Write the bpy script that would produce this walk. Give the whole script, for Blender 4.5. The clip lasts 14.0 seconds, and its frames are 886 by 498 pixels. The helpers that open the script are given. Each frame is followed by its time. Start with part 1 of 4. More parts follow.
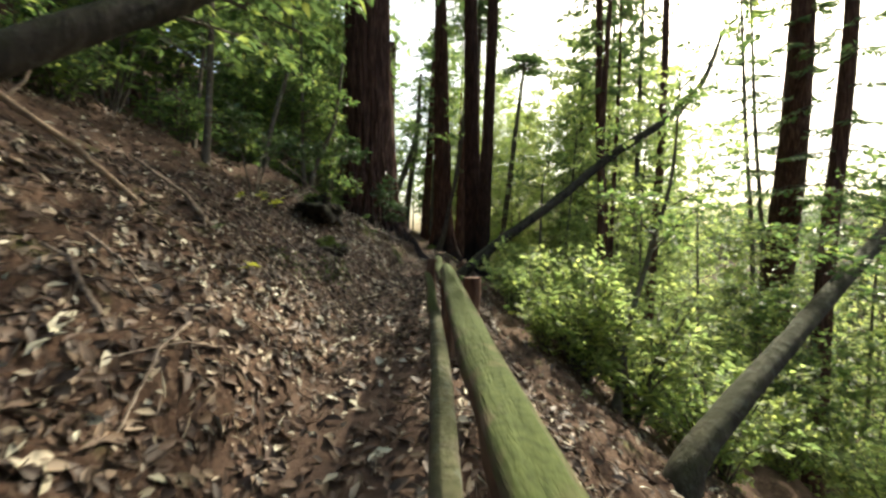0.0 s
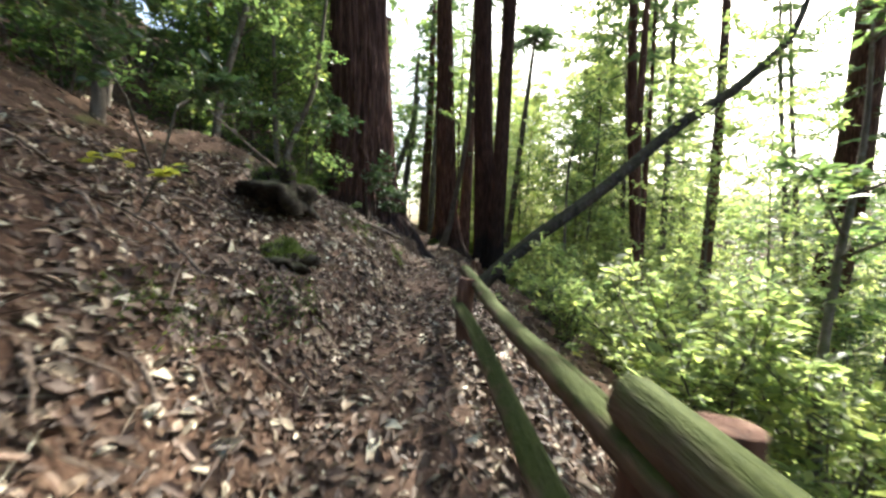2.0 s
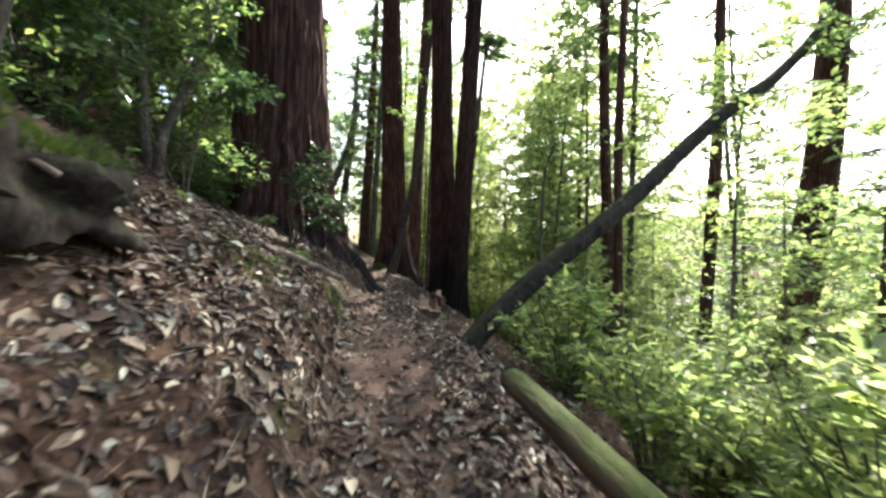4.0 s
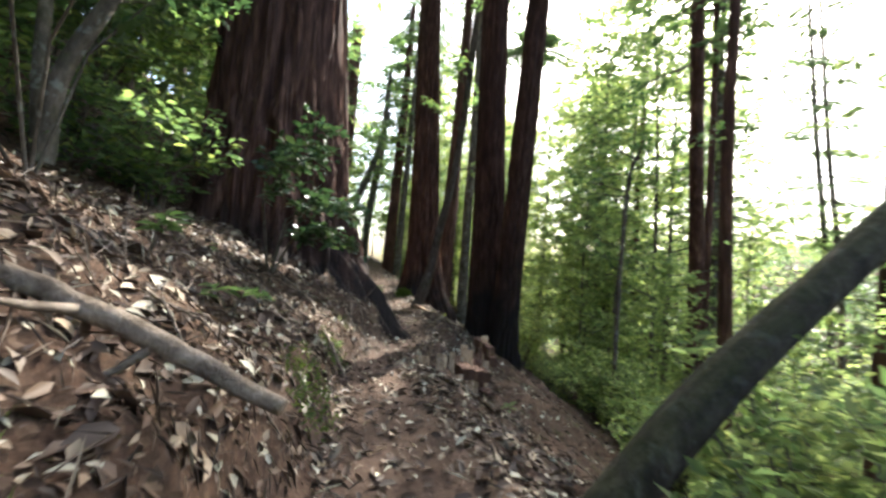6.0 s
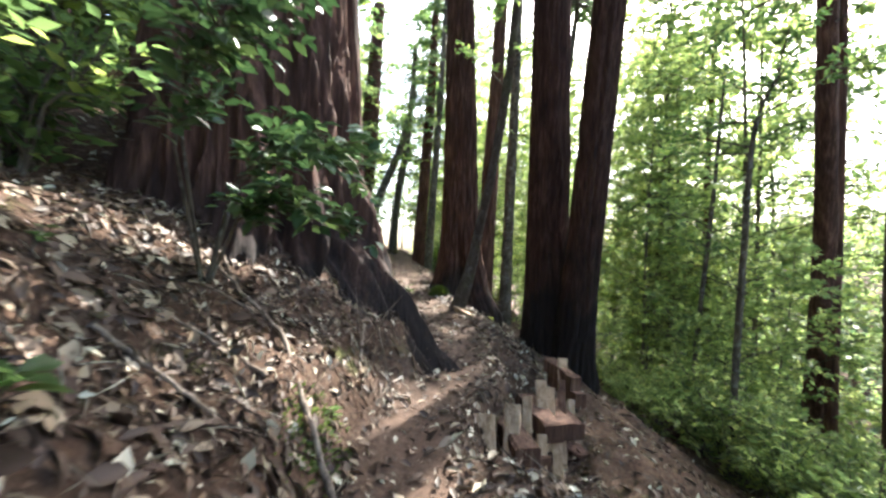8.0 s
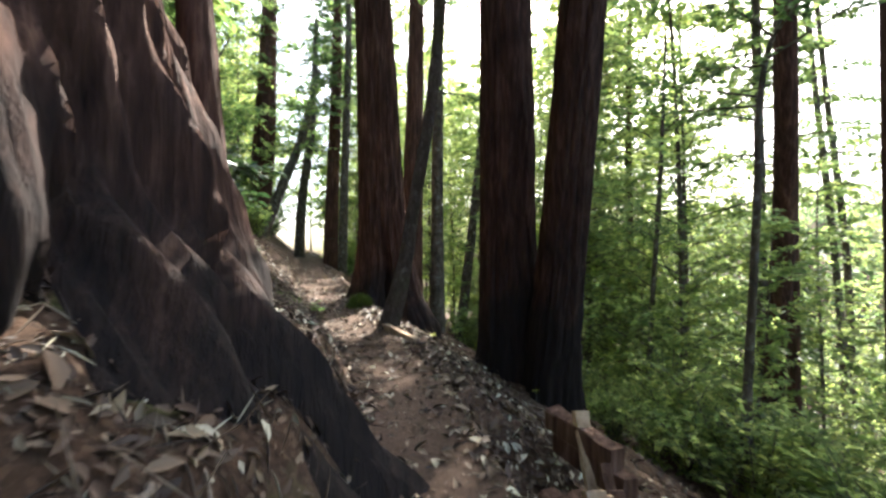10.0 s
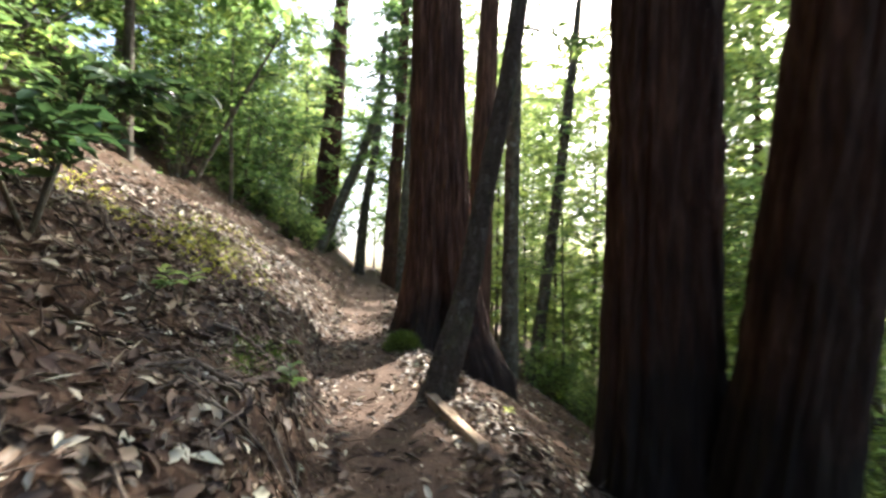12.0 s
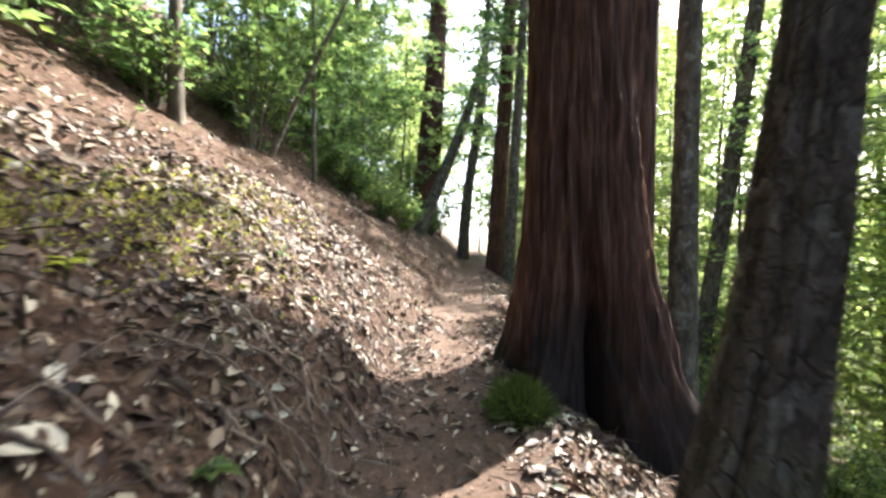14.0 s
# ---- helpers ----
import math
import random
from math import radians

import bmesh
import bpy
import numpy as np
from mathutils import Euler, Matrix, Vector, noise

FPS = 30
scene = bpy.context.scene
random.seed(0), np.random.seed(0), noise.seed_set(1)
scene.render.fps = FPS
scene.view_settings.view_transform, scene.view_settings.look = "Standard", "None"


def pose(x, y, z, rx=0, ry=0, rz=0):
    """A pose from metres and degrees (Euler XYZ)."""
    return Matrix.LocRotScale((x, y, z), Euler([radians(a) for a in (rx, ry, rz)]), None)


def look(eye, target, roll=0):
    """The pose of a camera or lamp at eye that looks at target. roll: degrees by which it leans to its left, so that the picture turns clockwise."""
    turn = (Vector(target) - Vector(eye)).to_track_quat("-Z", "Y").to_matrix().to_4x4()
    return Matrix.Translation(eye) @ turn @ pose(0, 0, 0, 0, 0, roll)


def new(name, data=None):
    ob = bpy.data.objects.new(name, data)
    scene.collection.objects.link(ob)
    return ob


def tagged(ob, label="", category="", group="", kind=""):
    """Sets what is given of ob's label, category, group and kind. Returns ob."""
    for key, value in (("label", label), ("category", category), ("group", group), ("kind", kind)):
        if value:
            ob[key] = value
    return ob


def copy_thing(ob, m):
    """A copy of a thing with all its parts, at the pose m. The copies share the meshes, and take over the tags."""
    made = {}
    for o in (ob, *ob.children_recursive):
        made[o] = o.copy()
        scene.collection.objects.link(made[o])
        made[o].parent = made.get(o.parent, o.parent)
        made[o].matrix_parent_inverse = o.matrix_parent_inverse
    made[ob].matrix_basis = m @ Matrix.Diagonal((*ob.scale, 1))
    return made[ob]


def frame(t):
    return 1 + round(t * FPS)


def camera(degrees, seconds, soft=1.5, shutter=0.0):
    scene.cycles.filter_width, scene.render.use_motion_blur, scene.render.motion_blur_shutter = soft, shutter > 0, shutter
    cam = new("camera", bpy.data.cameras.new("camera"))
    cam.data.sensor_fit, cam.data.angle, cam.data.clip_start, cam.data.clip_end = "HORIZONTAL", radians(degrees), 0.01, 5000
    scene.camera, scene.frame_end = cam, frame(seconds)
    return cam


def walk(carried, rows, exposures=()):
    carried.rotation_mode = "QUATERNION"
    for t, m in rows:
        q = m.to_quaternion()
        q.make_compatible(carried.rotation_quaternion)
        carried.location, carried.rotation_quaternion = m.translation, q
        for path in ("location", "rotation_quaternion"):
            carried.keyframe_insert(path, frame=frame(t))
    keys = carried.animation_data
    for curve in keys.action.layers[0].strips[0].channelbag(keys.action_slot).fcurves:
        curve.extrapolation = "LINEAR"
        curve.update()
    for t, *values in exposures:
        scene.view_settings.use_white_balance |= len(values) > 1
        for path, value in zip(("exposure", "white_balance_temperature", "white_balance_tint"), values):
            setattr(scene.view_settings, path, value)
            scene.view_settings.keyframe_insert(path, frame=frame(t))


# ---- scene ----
cam = camera(95.5, 14.0, soft=2.6, shutter=0.4)
PATH = [
    (0, (0.0, 0.0, 1.321), (0.0, 1.999, 1.275), 1.5),
    (0.5, (-0.116, 0.624, 1.336), (-0.063, 2.621, 1.241), -0.7),
    (1, (-0.179, 1.33, 1.369), (-0.247, 3.326, 1.255), 2.0),
    (1.5, (-0.334, 2.116, 1.394), (-0.297, 4.113, 1.281), 0.1),
    (2, (-0.469, 2.97, 1.442), (-0.442, 4.968, 1.352), 1.6),
    (2.5, (-0.629, 3.767, 1.534), (-0.374, 5.744, 1.372), -1.4),
    (3, (-0.725, 4.495, 1.565), (-0.451, 6.472, 1.445), -0.4),
    (5.5, (-0.86, 8.707, 1.734), (-0.482, 10.668, 1.853), 4.0),
    (6, (-0.821, 9.35, 1.784), (-0.622, 11.337, 1.881), 3.8),
    (6.5, (-0.782, 9.943, 1.831), (-0.829, 11.942, 1.878), 5.4),
    (7, (-0.847, 10.554, 1.842), (-0.825, 12.554, 1.859), 2.5),
    (7.5, (-0.863, 11.189, 1.765), (-0.984, 13.184, 1.719), 3.4),
    (8, (-0.924, 11.844, 1.811), (-0.87, 13.843, 1.854), 2.4),
    (8.5, (-0.952, 12.463, 1.779), (-0.851, 14.461, 1.766), 3.7),
    (9, (-1.027, 13.134, 1.76), (-0.579, 15.083, 1.754), -1.4),
    (11.5, (-0.712, 16.285, 1.85), (-0.332, 18.244, 1.977), 2.3),
    (12, (-0.56, 17.069, 1.838), (-0.409, 19.058, 1.981), 1.4),
    (12.5, (-0.492, 17.83, 1.832), (-0.619, 19.822, 1.966), -0.3),
    (13, (-0.481, 18.632, 1.828), (-0.657, 20.619, 1.973), 1.2),
    (13.5, (-0.547, 19.336, 1.872), (-0.997, 21.282, 1.984), 2.4),
    (14, (-0.704, 20.056, 1.931), (-1.075, 22.02, 1.98), 1.7),
]
EXPOSURES = [(0, 1.3, 6950, 0), (1.5, 1.95, 6500, 4), (3, 2.05, 6200, 6), (5.5, 2.25, 6200, 4), (6.5, 2.25, 6000, 4), (8, 2.7, 6000, 5), (9, 2.4, 6150, 5), (11.5, 2.3, 6100, 6), (13, 2.5, 6200, 6), (14, 2.8, 6000, 8)]
walk(cam, [(t, look(eye, target, roll)) for t, eye, target, roll in PATH], exposures=EXPOSURES)

# ---- world, sun and exposure ----
SUN_AZ, SUN_EL = 36.0, 43.0      # degrees from +y towards +x, and above the horizon
sun = new("sun", bpy.data.lights.new("sun", "SUN"))
sun.data.energy, sun.data.angle, sun.data.color = 5.0, radians(0.6), (1.0, 0.93, 0.82)
sun_dir = Vector((math.sin(radians(SUN_AZ)) * math.cos(radians(SUN_EL)), math.cos(radians(SUN_AZ)) * math.cos(radians(SUN_EL)), math.sin(radians(SUN_EL))))
sun.matrix_world = look(tuple(sun_dir * 60), (0, 0, 0))
world = bpy.data.worlds.new("world")
scene.world = world
world.use_nodes = True
wn, wl = world.node_tree.nodes, world.node_tree.links
sky = wn.new("ShaderNodeTexSky")
sky.sky_type, sky.sun_disc = "NISHITA", False
sky.sun_elevation, sky.sun_rotation = radians(SUN_EL), radians(SUN_AZ)
sky.air_density, sky.dust_density = 1.0, 5.0
wl.new(sky.outputs[0], wn["Background"].inputs[0])
wn["Background"].inputs[1].default_value = 0.15


# ---- numeric helpers ----
def hash2(i, j, seed):
    n = (i.astype(np.int64) * 374761393 + j.astype(np.int64) * 668265263 + seed * 1442695041) & 0x7FFFFFFF
    n = ((n ^ (n >> 13)) * 1274126177) & 0x7FFFFFFF
    return ((n ^ (n >> 16)) & 0xFFFF) / 65535.0


def vnoise(x, y, seed=0):
    """Smooth value noise, -1 to 1."""
    x, y = np.asarray(x, float), np.asarray(y, float)
    i, j = np.floor(x), np.floor(y)
    u, v = x - i, y - j
    u, v = u * u * (3 - 2 * u), v * v * (3 - 2 * v)
    a, b = hash2(i, j, seed), hash2(i + 1, j, seed)
    c, d = hash2(i, j + 1, seed), hash2(i + 1, j + 1, seed)
    return 2 * (a + (b - a) * u + (c - a) * v + (a - b - c + d) * u * v) - 1


def fbm(x, y, seed=0, octaves=4):
    return sum(vnoise(x * 2 ** k, y * 2 ** k, seed + k) * 0.5 ** k for k in range(octaves))


# ---- the lie of the land ----
TRAIL_Y = [-6, 0, 4, 8, 12, 16, 20, 24, 28, 34, 60, 400]
TRAIL_Z = [-.3, 0, .23, .43, .51, .52, .60, .79, .98, 1.20, 2.9, 6.0]
EDGE_Y = [-6, 0, 4, 6, 9, 12, 14.5, 15.5, 16.3, 18.6, 20.5, 22, 24, 27, 34, 40, 60, 400]
EDGE_L = [-.7, -.85, -1.1, -1.3, -1.1, -1.25, -1.4, -1.25, -1.0, -.85, -1.25, -1.65, -1.9, -2.35, -3.1, -3.7, -6.6, -60]
EDGE_R = [.2, .05, -.05, -.1, -.15, -.1, -.72, -.56, -.06, .05, -.05, -.4, -.85, -1.1, -1.8, -2.4, -5, -58]


def trail(y):
    """Left edge, right edge and height of the trail."""
    return np.interp(y, EDGE_Y, EDGE_L), np.interp(y, EDGE_Y, EDGE_R), np.interp(y, TRAIL_Y, TRAIL_Z)


def land(x, y, rough=True):
    """Height of the ground, for arrays."""
    x, y = np.asarray(x, float), np.asarray(y, float)
    l, r, z = trail(y)
    l = l + 0.10 * vnoise(y * 1.3, y * 0, 5) * (y < 60)
    r = r + 0.08 * vnoise(y * 1.1, y * 0, 6) * (y < 60)
    up, down = np.maximum(l - x, 0), np.maximum(x - r, 0)
    cut = 0.47 - 0.20 * np.exp(-((y - 5.0) / 2.2) ** 2) + 0.22 * np.exp(-((y - 10.8) / 1.2) ** 2) + 0.08 * vnoise(y * 0.5, 0 * y, 9)
    rise = np.interp(up, [0, .32, 1], [0, 1, 1]) * cut + np.interp(up, [.32, 1.4, 4, 60, 130], [0, .75, 2.25, 33, 50]) * (1 + .30 * np.clip((y - 20.5) / 3, 0, 1))
    fall = np.interp(down, [0, .25, 2, 34, 70, 200, 420], [0, .06, 1.02, 19, 24, -12, -16])
    h = z + rise - fall - .75 * np.interp(down, [0, .12, .3, 1.6], [0, .2, 1, 0]) * np.clip(1 - np.abs((y - 16.2) / 1.7) ** 4, 0, 1)
    inside = np.clip(1 - np.abs((x - (l + r) / 2) / (0.5 * (r - l) + 1e-6)) ** 2, 0, 1)
    h = h - 0.05 * inside
    if rough:
        off = np.clip((up + down) / 0.3, 0, 1)
        far = np.clip((up + down) / 6, 0, 1)
        h = h + off * (0.09 * fbm(x * .9, y * .9, 11) + 0.05 * fbm(x * 4.5, y * 4.5, 21)) + far * 0.7 * fbm(x * .16, y * .16, 31)
        h = h + 0.016 * fbm(x * 6, y * 6, 41)
    return h


def ground_at(x, y):
    return float(land(np.array([x]), np.array([y]))[0])


# ---- materials ----
def material(name):
    m = bpy.data.materials.new(name)
    m.use_nodes = True
    nt = m.node_tree
    return m, nt.nodes, nt.links, nt.nodes["Principled BSDF"]


def ramp(nodes, links, fac, stops):
    r = nodes.new("ShaderNodeValToRGB")
    while len(r.color_ramp.elements) < len(stops):
        r.color_ramp.elements.new(0.5)
    for e, (p, c) in zip(r.color_ramp.elements, stops):
        e.position, e.color = p, (*c, 1)
    links.new(fac, r.inputs[0])
    return r.outputs[0]


def tex_noise(nodes, links, scale, detail=6.0, rough=0.6, stretch=None, coord="Object"):
    tc = nodes.new("ShaderNodeTexCoord")
    n = nodes.new("ShaderNodeTexNoise")
    n.inputs["Scale"].default_value, n.inputs["Detail"].default_value, n.inputs["Roughness"].default_value = scale, detail, rough
    if stretch:
        mp = nodes.new("ShaderNodeMapping")
        mp.inputs["Scale"].default_value = stretch
        links.new(tc.outputs[coord], mp.inputs[0])
        links.new(mp.outputs[0], n.inputs["Vector"])
    else:
        links.new(tc.outputs[coord], n.inputs["Vector"])
    return n.outputs["Fac"]


def blend(nodes, links, fac, a, b, mode="MIX"):
    x = nodes.new("ShaderNodeMix")
    x.data_type, x.blend_type = "RGBA", mode
    if isinstance(fac, float):
        x.inputs[0].default_value = fac
    else:
        links.new(fac, x.inputs[0])
    for sock, v in ((x.inputs[6], a), (x.inputs[7], b)):
        if isinstance(v, tuple):
            sock.default_value = (*v, 1)
        else:
            links.new(v, sock)
    return x.outputs[2]


def bump(nodes, links, bsdf, height, strength, distance):
    b = nodes.new("ShaderNodeBump")
    b.inputs["Strength"].default_value, b.inputs["Distance"].default_value = strength, distance
    links.new(height, b.inputs["Height"])
    links.new(b.outputs[0], bsdf.inputs["Normal"])


def bark_material(name, dark, mid, light, moss=0.0, grain=(9, 9, 1.1), rough=0.95, strength=0.9, lichen=0.0, char=0.0):
    m, n, l, p = material(name)
    a = tex_noise(n, l, 1.6, 8, 0.65, grain)
    b = tex_noise(n, l, 1.2, 4, 0.5)
    col = ramp(n, l, a, [(0.3, dark), (0.5, mid), (0.72, light)])
    tint = ramp(n, l, b, [(0.3, (0.62, 0.6, 0.6)), (0.7, (1.15, 1.08, 1.02))])
    col = blend(n, l, 1.0, col, tint, "MULTIPLY")
    if lichen:
        f = tex_noise(n, l, 7.0, 3, 0.6)
        fac = ramp(n, l, f, [(0.56, (0, 0, 0)), (0.66, (lichen,) * 3)])
        col = blend(n, l, fac, col, (0.26, 0.27, 0.24))
    if moss:
        g = n.new("ShaderNodeNewGeometry")
        sep = n.new("ShaderNodeSeparateXYZ")
        l.new(g.outputs["Normal"], sep.inputs[0])
        k = tex_noise(n, l, 5.0, 5, 0.7)
        add = n.new("ShaderNodeMath")
        add.operation = "MULTIPLY_ADD"
        l.new(sep.outputs[2], add.inputs[0])
        add.inputs[1].default_value = 0.35
        l.new(k, add.inputs[2])
        fac = ramp(n, l, add.outputs[0], [(0.52, (0, 0, 0)), (0.78, (moss,) * 3)])
        green = ramp(n, l, tex_noise(n, l, 60, 3, 0.7), [(0.3, (0.026, 0.038, 0.008)), (0.7, (0.072, 0.088, 0.022))])
        col = blend(n, l, fac, col, green)
    if char:
        tc = n.new("ShaderNodeTexCoord")
        s = n.new("ShaderNodeSeparateXYZ")
        l.new(tc.outputs["Object"], s.inputs[0])
        mm = n.new("ShaderNodeMath")
        mm.operation = "MULTIPLY_ADD"
        l.new(b, mm.inputs[0])
        mm.inputs[1].default_value = 2.2
        l.new(s.outputs[2], mm.inputs[2])
        mr = n.new("ShaderNodeMapRange")
        l.new(mm.outputs[0], mr.inputs[0])
        mr.inputs[1].default_value, mr.inputs[2].default_value = char, char + 1.0
        mr.inputs[3].default_value, mr.inputs[4].default_value = 0.85, 0.0
        col = blend(n, l, mr.outputs[0], col, (0.012, 0.010, 0.010))
    l.new(col, p.inputs["Base Color"])
    p.inputs["Roughness"].default_value = rough
    p.inputs["Specular IOR Level"].default_value = 0.25
    bump(n, l, p, a, strength, 0.05)
    return m


def leaf_material(name, stops, trans=0.45, gloss=0.45):
    m, n, l, p = material(name)
    g = n.new("ShaderNodeNewGeometry")
    oi = n.new("ShaderNodeObjectInfo")
    col = ramp(n, l, g.outputs["Random Per Island"], stops)
    tint = ramp(n, l, oi.outputs["Random"], [(0.0, (0.82, 0.9, 0.8)), (1.0, (1.15, 1.1, 1.0))])
    col = blend(n, l, 1.0, col, tint, "MULTIPLY")
    l.new(col, p.inputs["Base Color"])
    p.inputs["Roughness"].default_value = gloss
    p.inputs["Specular IOR Level"].default_value = 0.4
    if trans:
        t = n.new("ShaderNodeBsdfTranslucent")
        lit = blend(n, l, 1.0, col, (3.0, 2.9, 2.4), "MULTIPLY")
        l.new(lit, t.inputs[0])
        mx = n.new("ShaderNodeMixShader")
        mx.inputs[0].default_value = trans
        out = n["Material Output"]
        l.new(p.outputs[0], mx.inputs[1])
        l.new(t.outputs[0], mx.inputs[2])
        l.new(mx.outputs[0], out.inputs[0])
    return m


def ground_material():
    m, n, l, p = material("forest_floor")
    at = n.new("ShaderNodeAttribute")
    at.attribute_name = "worn"
    big = tex_noise(n, l, 0.7, 5, 0.6)
    fine = tex_noise(n, l, 22, 8, 0.75)
    tc = n.new("ShaderNodeTexCoord")
    vo = n.new("ShaderNodeTexVoronoi")
    vo.inputs["Scale"].default_value = 34
    l.new(tc.outputs["Object"], vo.inputs["Vector"])
    sp = n.new("ShaderNodeSeparateColor")
    l.new(vo.outputs["Color"], sp.inputs[0])
    litter = ramp(n, l, sp.outputs[0], [(0.0, (0.028, 0.017, 0.012)), (0.45, (0.074, 0.037, 0.023)), (0.75, (0.135, 0.073, 0.045)), (1.0, (0.28, 0.20, 0.15))])
    litter = blend(n, l, 0.72, litter, ramp(n, l, fine, [(0.35, (0.020, 0.013, 0.010)), (0.65, (0.10, 0.066, 0.048))]))
    litter = blend(n, l, 1.0, litter, ramp(n, l, big, [(0.3, (0.7, 0.66, 0.64)), (0.7, (1.2, 1.15, 1.1))]), "MULTIPLY")
    dirt = ramp(n, l, fine, [(0.3, (0.072, 0.046, 0.034)), (0.7, (0.16, 0.108, 0.082))])
    dirt = blend(n, l, 1.0, dirt, ramp(n, l, big, [(0.3, (0.75, 0.73, 0.72)), (0.7, (1.15, 1.12, 1.1))]), "MULTIPLY")
    moss = ramp(n, l, tex_noise(n, l, 1.7, 5, 0.65), [(0.60, (0, 0, 0)), (0.70, (0.6, 0.6, 0.6))])
    litter = blend(n, l, moss, litter, ramp(n, l, fine, [(0.3, (0.03, 0.04, 0.01)), (0.7, (0.10, 0.12, 0.03))]))
    l.new(blend(n, l, at.outputs["Fac"], litter, dirt), p.inputs["Base Color"])
    p.inputs["Roughness"].default_value = 0.95
    p.inputs["Specular IOR Level"].default_value = 0.15
    bump(n, l, p, fine, 0.8, 0.03)
    return m


FLOOR = ground_material()
REDWOOD = bark_material("redwood_bark", (0.020, 0.010, 0.008), (0.080, 0.039, 0.028), (0.20, 0.115, 0.085), grain=(9, 9, 0.8))
REDWOOD_CHAR = bark_material("charred_redwood_bark", (0.016, 0.009, 0.007), (0.046, 0.023, 0.018), (0.12, 0.066, 0.050), grain=(9, 9, 0.8), char=2.4)
REDWOOD_WARM = bark_material("warm_redwood_bark", (0.020, 0.010, 0.007), (0.070, 0.034, 0.025), (0.18, 0.10, 0.074), grain=(9, 9, 0.8), char=1.6)
GREY_BARK = bark_material("grey_brown_bark", (0.035, 0.028, 0.022), (0.10, 0.085, 0.068), (0.21, 0.185, 0.155), moss=0.55, grain=(5, 5, 2.2), lichen=0.5)


def plated_material():
    """Grey-brown bark cracked into scaly plates."""
    m, n, l, p = material("plated_bark")
    tc = n.new("ShaderNodeTexCoord")
    mp = n.new("ShaderNodeMapping")
    mp.inputs["Scale"].default_value = (1, 1, .36)
    warp = n.new("ShaderNodeTexNoise")
    warp.inputs["Scale"].default_value = 9
    l.new(tc.outputs["Object"], warp.inputs["Vector"])
    mixv = n.new("ShaderNodeVectorMath")
    mixv.operation = "MULTIPLY_ADD"
    l.new(warp.outputs["Color"], mixv.inputs[0])
    mixv.inputs[1].default_value = (.09, .09, .09)
    l.new(tc.outputs["Object"], mixv.inputs[2])
    l.new(mixv.outputs[0], mp.inputs[0])
    edge, cell = n.new("ShaderNodeTexVoronoi"), n.new("ShaderNodeTexVoronoi")
    edge.feature = "DISTANCE_TO_EDGE"
    for v in (edge, cell):
        v.inputs["Scale"].default_value = 21
        l.new(mp.outputs[0], v.inputs["Vector"])
    sp = n.new("ShaderNodeSeparateColor")
    l.new(cell.outputs["Color"], sp.inputs[0])
    col = ramp(n, l, sp.outputs[0], [(0.0, (0.085, 0.060, 0.047)), (0.5, (0.14, 0.105, 0.085)), (0.85, (0.20, 0.16, 0.135)), (1.0, (0.30, 0.26, 0.225))])
    col = blend(n, l, ramp(n, l, tex_noise(n, l, 30, 5, .7), [(.3, (.2, .2, .2)), (.7, (.8, .8, .8))]), col, (0.095, 0.075, 0.06))
    crack = ramp(n, l, edge.outputs["Distance"], [(0.0, (0, 0, 0)), (0.09, (1, 1, 1))])
    soft = blend(n, l, 0.55, crack, ramp(n, l, tex_noise(n, l, 14, 6, .7), [(.3, (0, 0, 0)), (.6, (1, 1, 1))]))
    col = blend(n, l, soft, (0.045, 0.033, 0.027), col)
    green = ramp(n, l, tex_noise(n, l, 2.2, 4, .6), [(.52, (0, 0, 0)), (.68, (.45, .45, .45))])
    col = blend(n, l, green, col, (0.09, 0.105, 0.045))
    l.new(col, p.inputs["Base Color"])
    p.inputs["Roughness"].default_value = .92
    p.inputs["Specular IOR Level"].default_value = .2
    bump(n, l, p, soft, 1.0, .05)
    return m


PLATED = plated_material()
# Darker than GREY_BARK: the leaning trunks' backlit silhouette is put into the colour.
DARK_BARK = bark_material("dark_mossy_bark", (0.014, 0.011, 0.009), (0.034, 0.028, 0.023), (0.080, 0.068, 0.056), moss=0.3, grain=(5, 5, 2.2), lichen=0.12)
MOSSY = bark_material("mossy_timber", (0.04, 0.028, 0.020), (0.12, 0.085, 0.06), (0.24, 0.18, 0.135), moss=1.0, grain=(7, 1.2, 7))
TIMBER = bark_material("split_timber", (0.035, 0.018, 0.013), (0.11, 0.06, 0.043), (0.23, 0.15, 0.115), grain=(8, 8, 1.0))
WEATHERED = bark_material("weathered_wood", (0.13, 0.092, 0.064), (0.33, 0.245, 0.18), (0.52, 0.42, 0.32), grain=(9, 2, 9))
SPLIT = bark_material("fresh_split_wood", (0.22, 0.145, 0.09), (0.42, 0.30, 0.20), (0.60, 0.47, 0.34), grain=(9, 9, 2))
TWIG = bark_material("dead_twig", (0.08, 0.06, 0.047), (0.22, 0.175, 0.14), (0.40, 0.34, 0.29), grain=(6, 6, 6))
LEAF_OAK = leaf_material("broad_leaf", [(0.0, (0.034, 0.058, 0.027)), (0.5, (0.056, 0.090, 0.037)), (0.85, (0.092, 0.135, 0.046)), (1.0, (0.17, 0.20, 0.065))], 0.58, 0.38)
# Paler leaf: the sunlight on the slope's foliage is put into this colour.
LEAF_SUNLIT = leaf_material("sunlit_leaf", [(0.0, (0.070, 0.100, 0.048)), (0.5, (0.125, 0.165, 0.072)), (1.0, (0.23, 0.26, 0.105))], 0.66, 0.5)
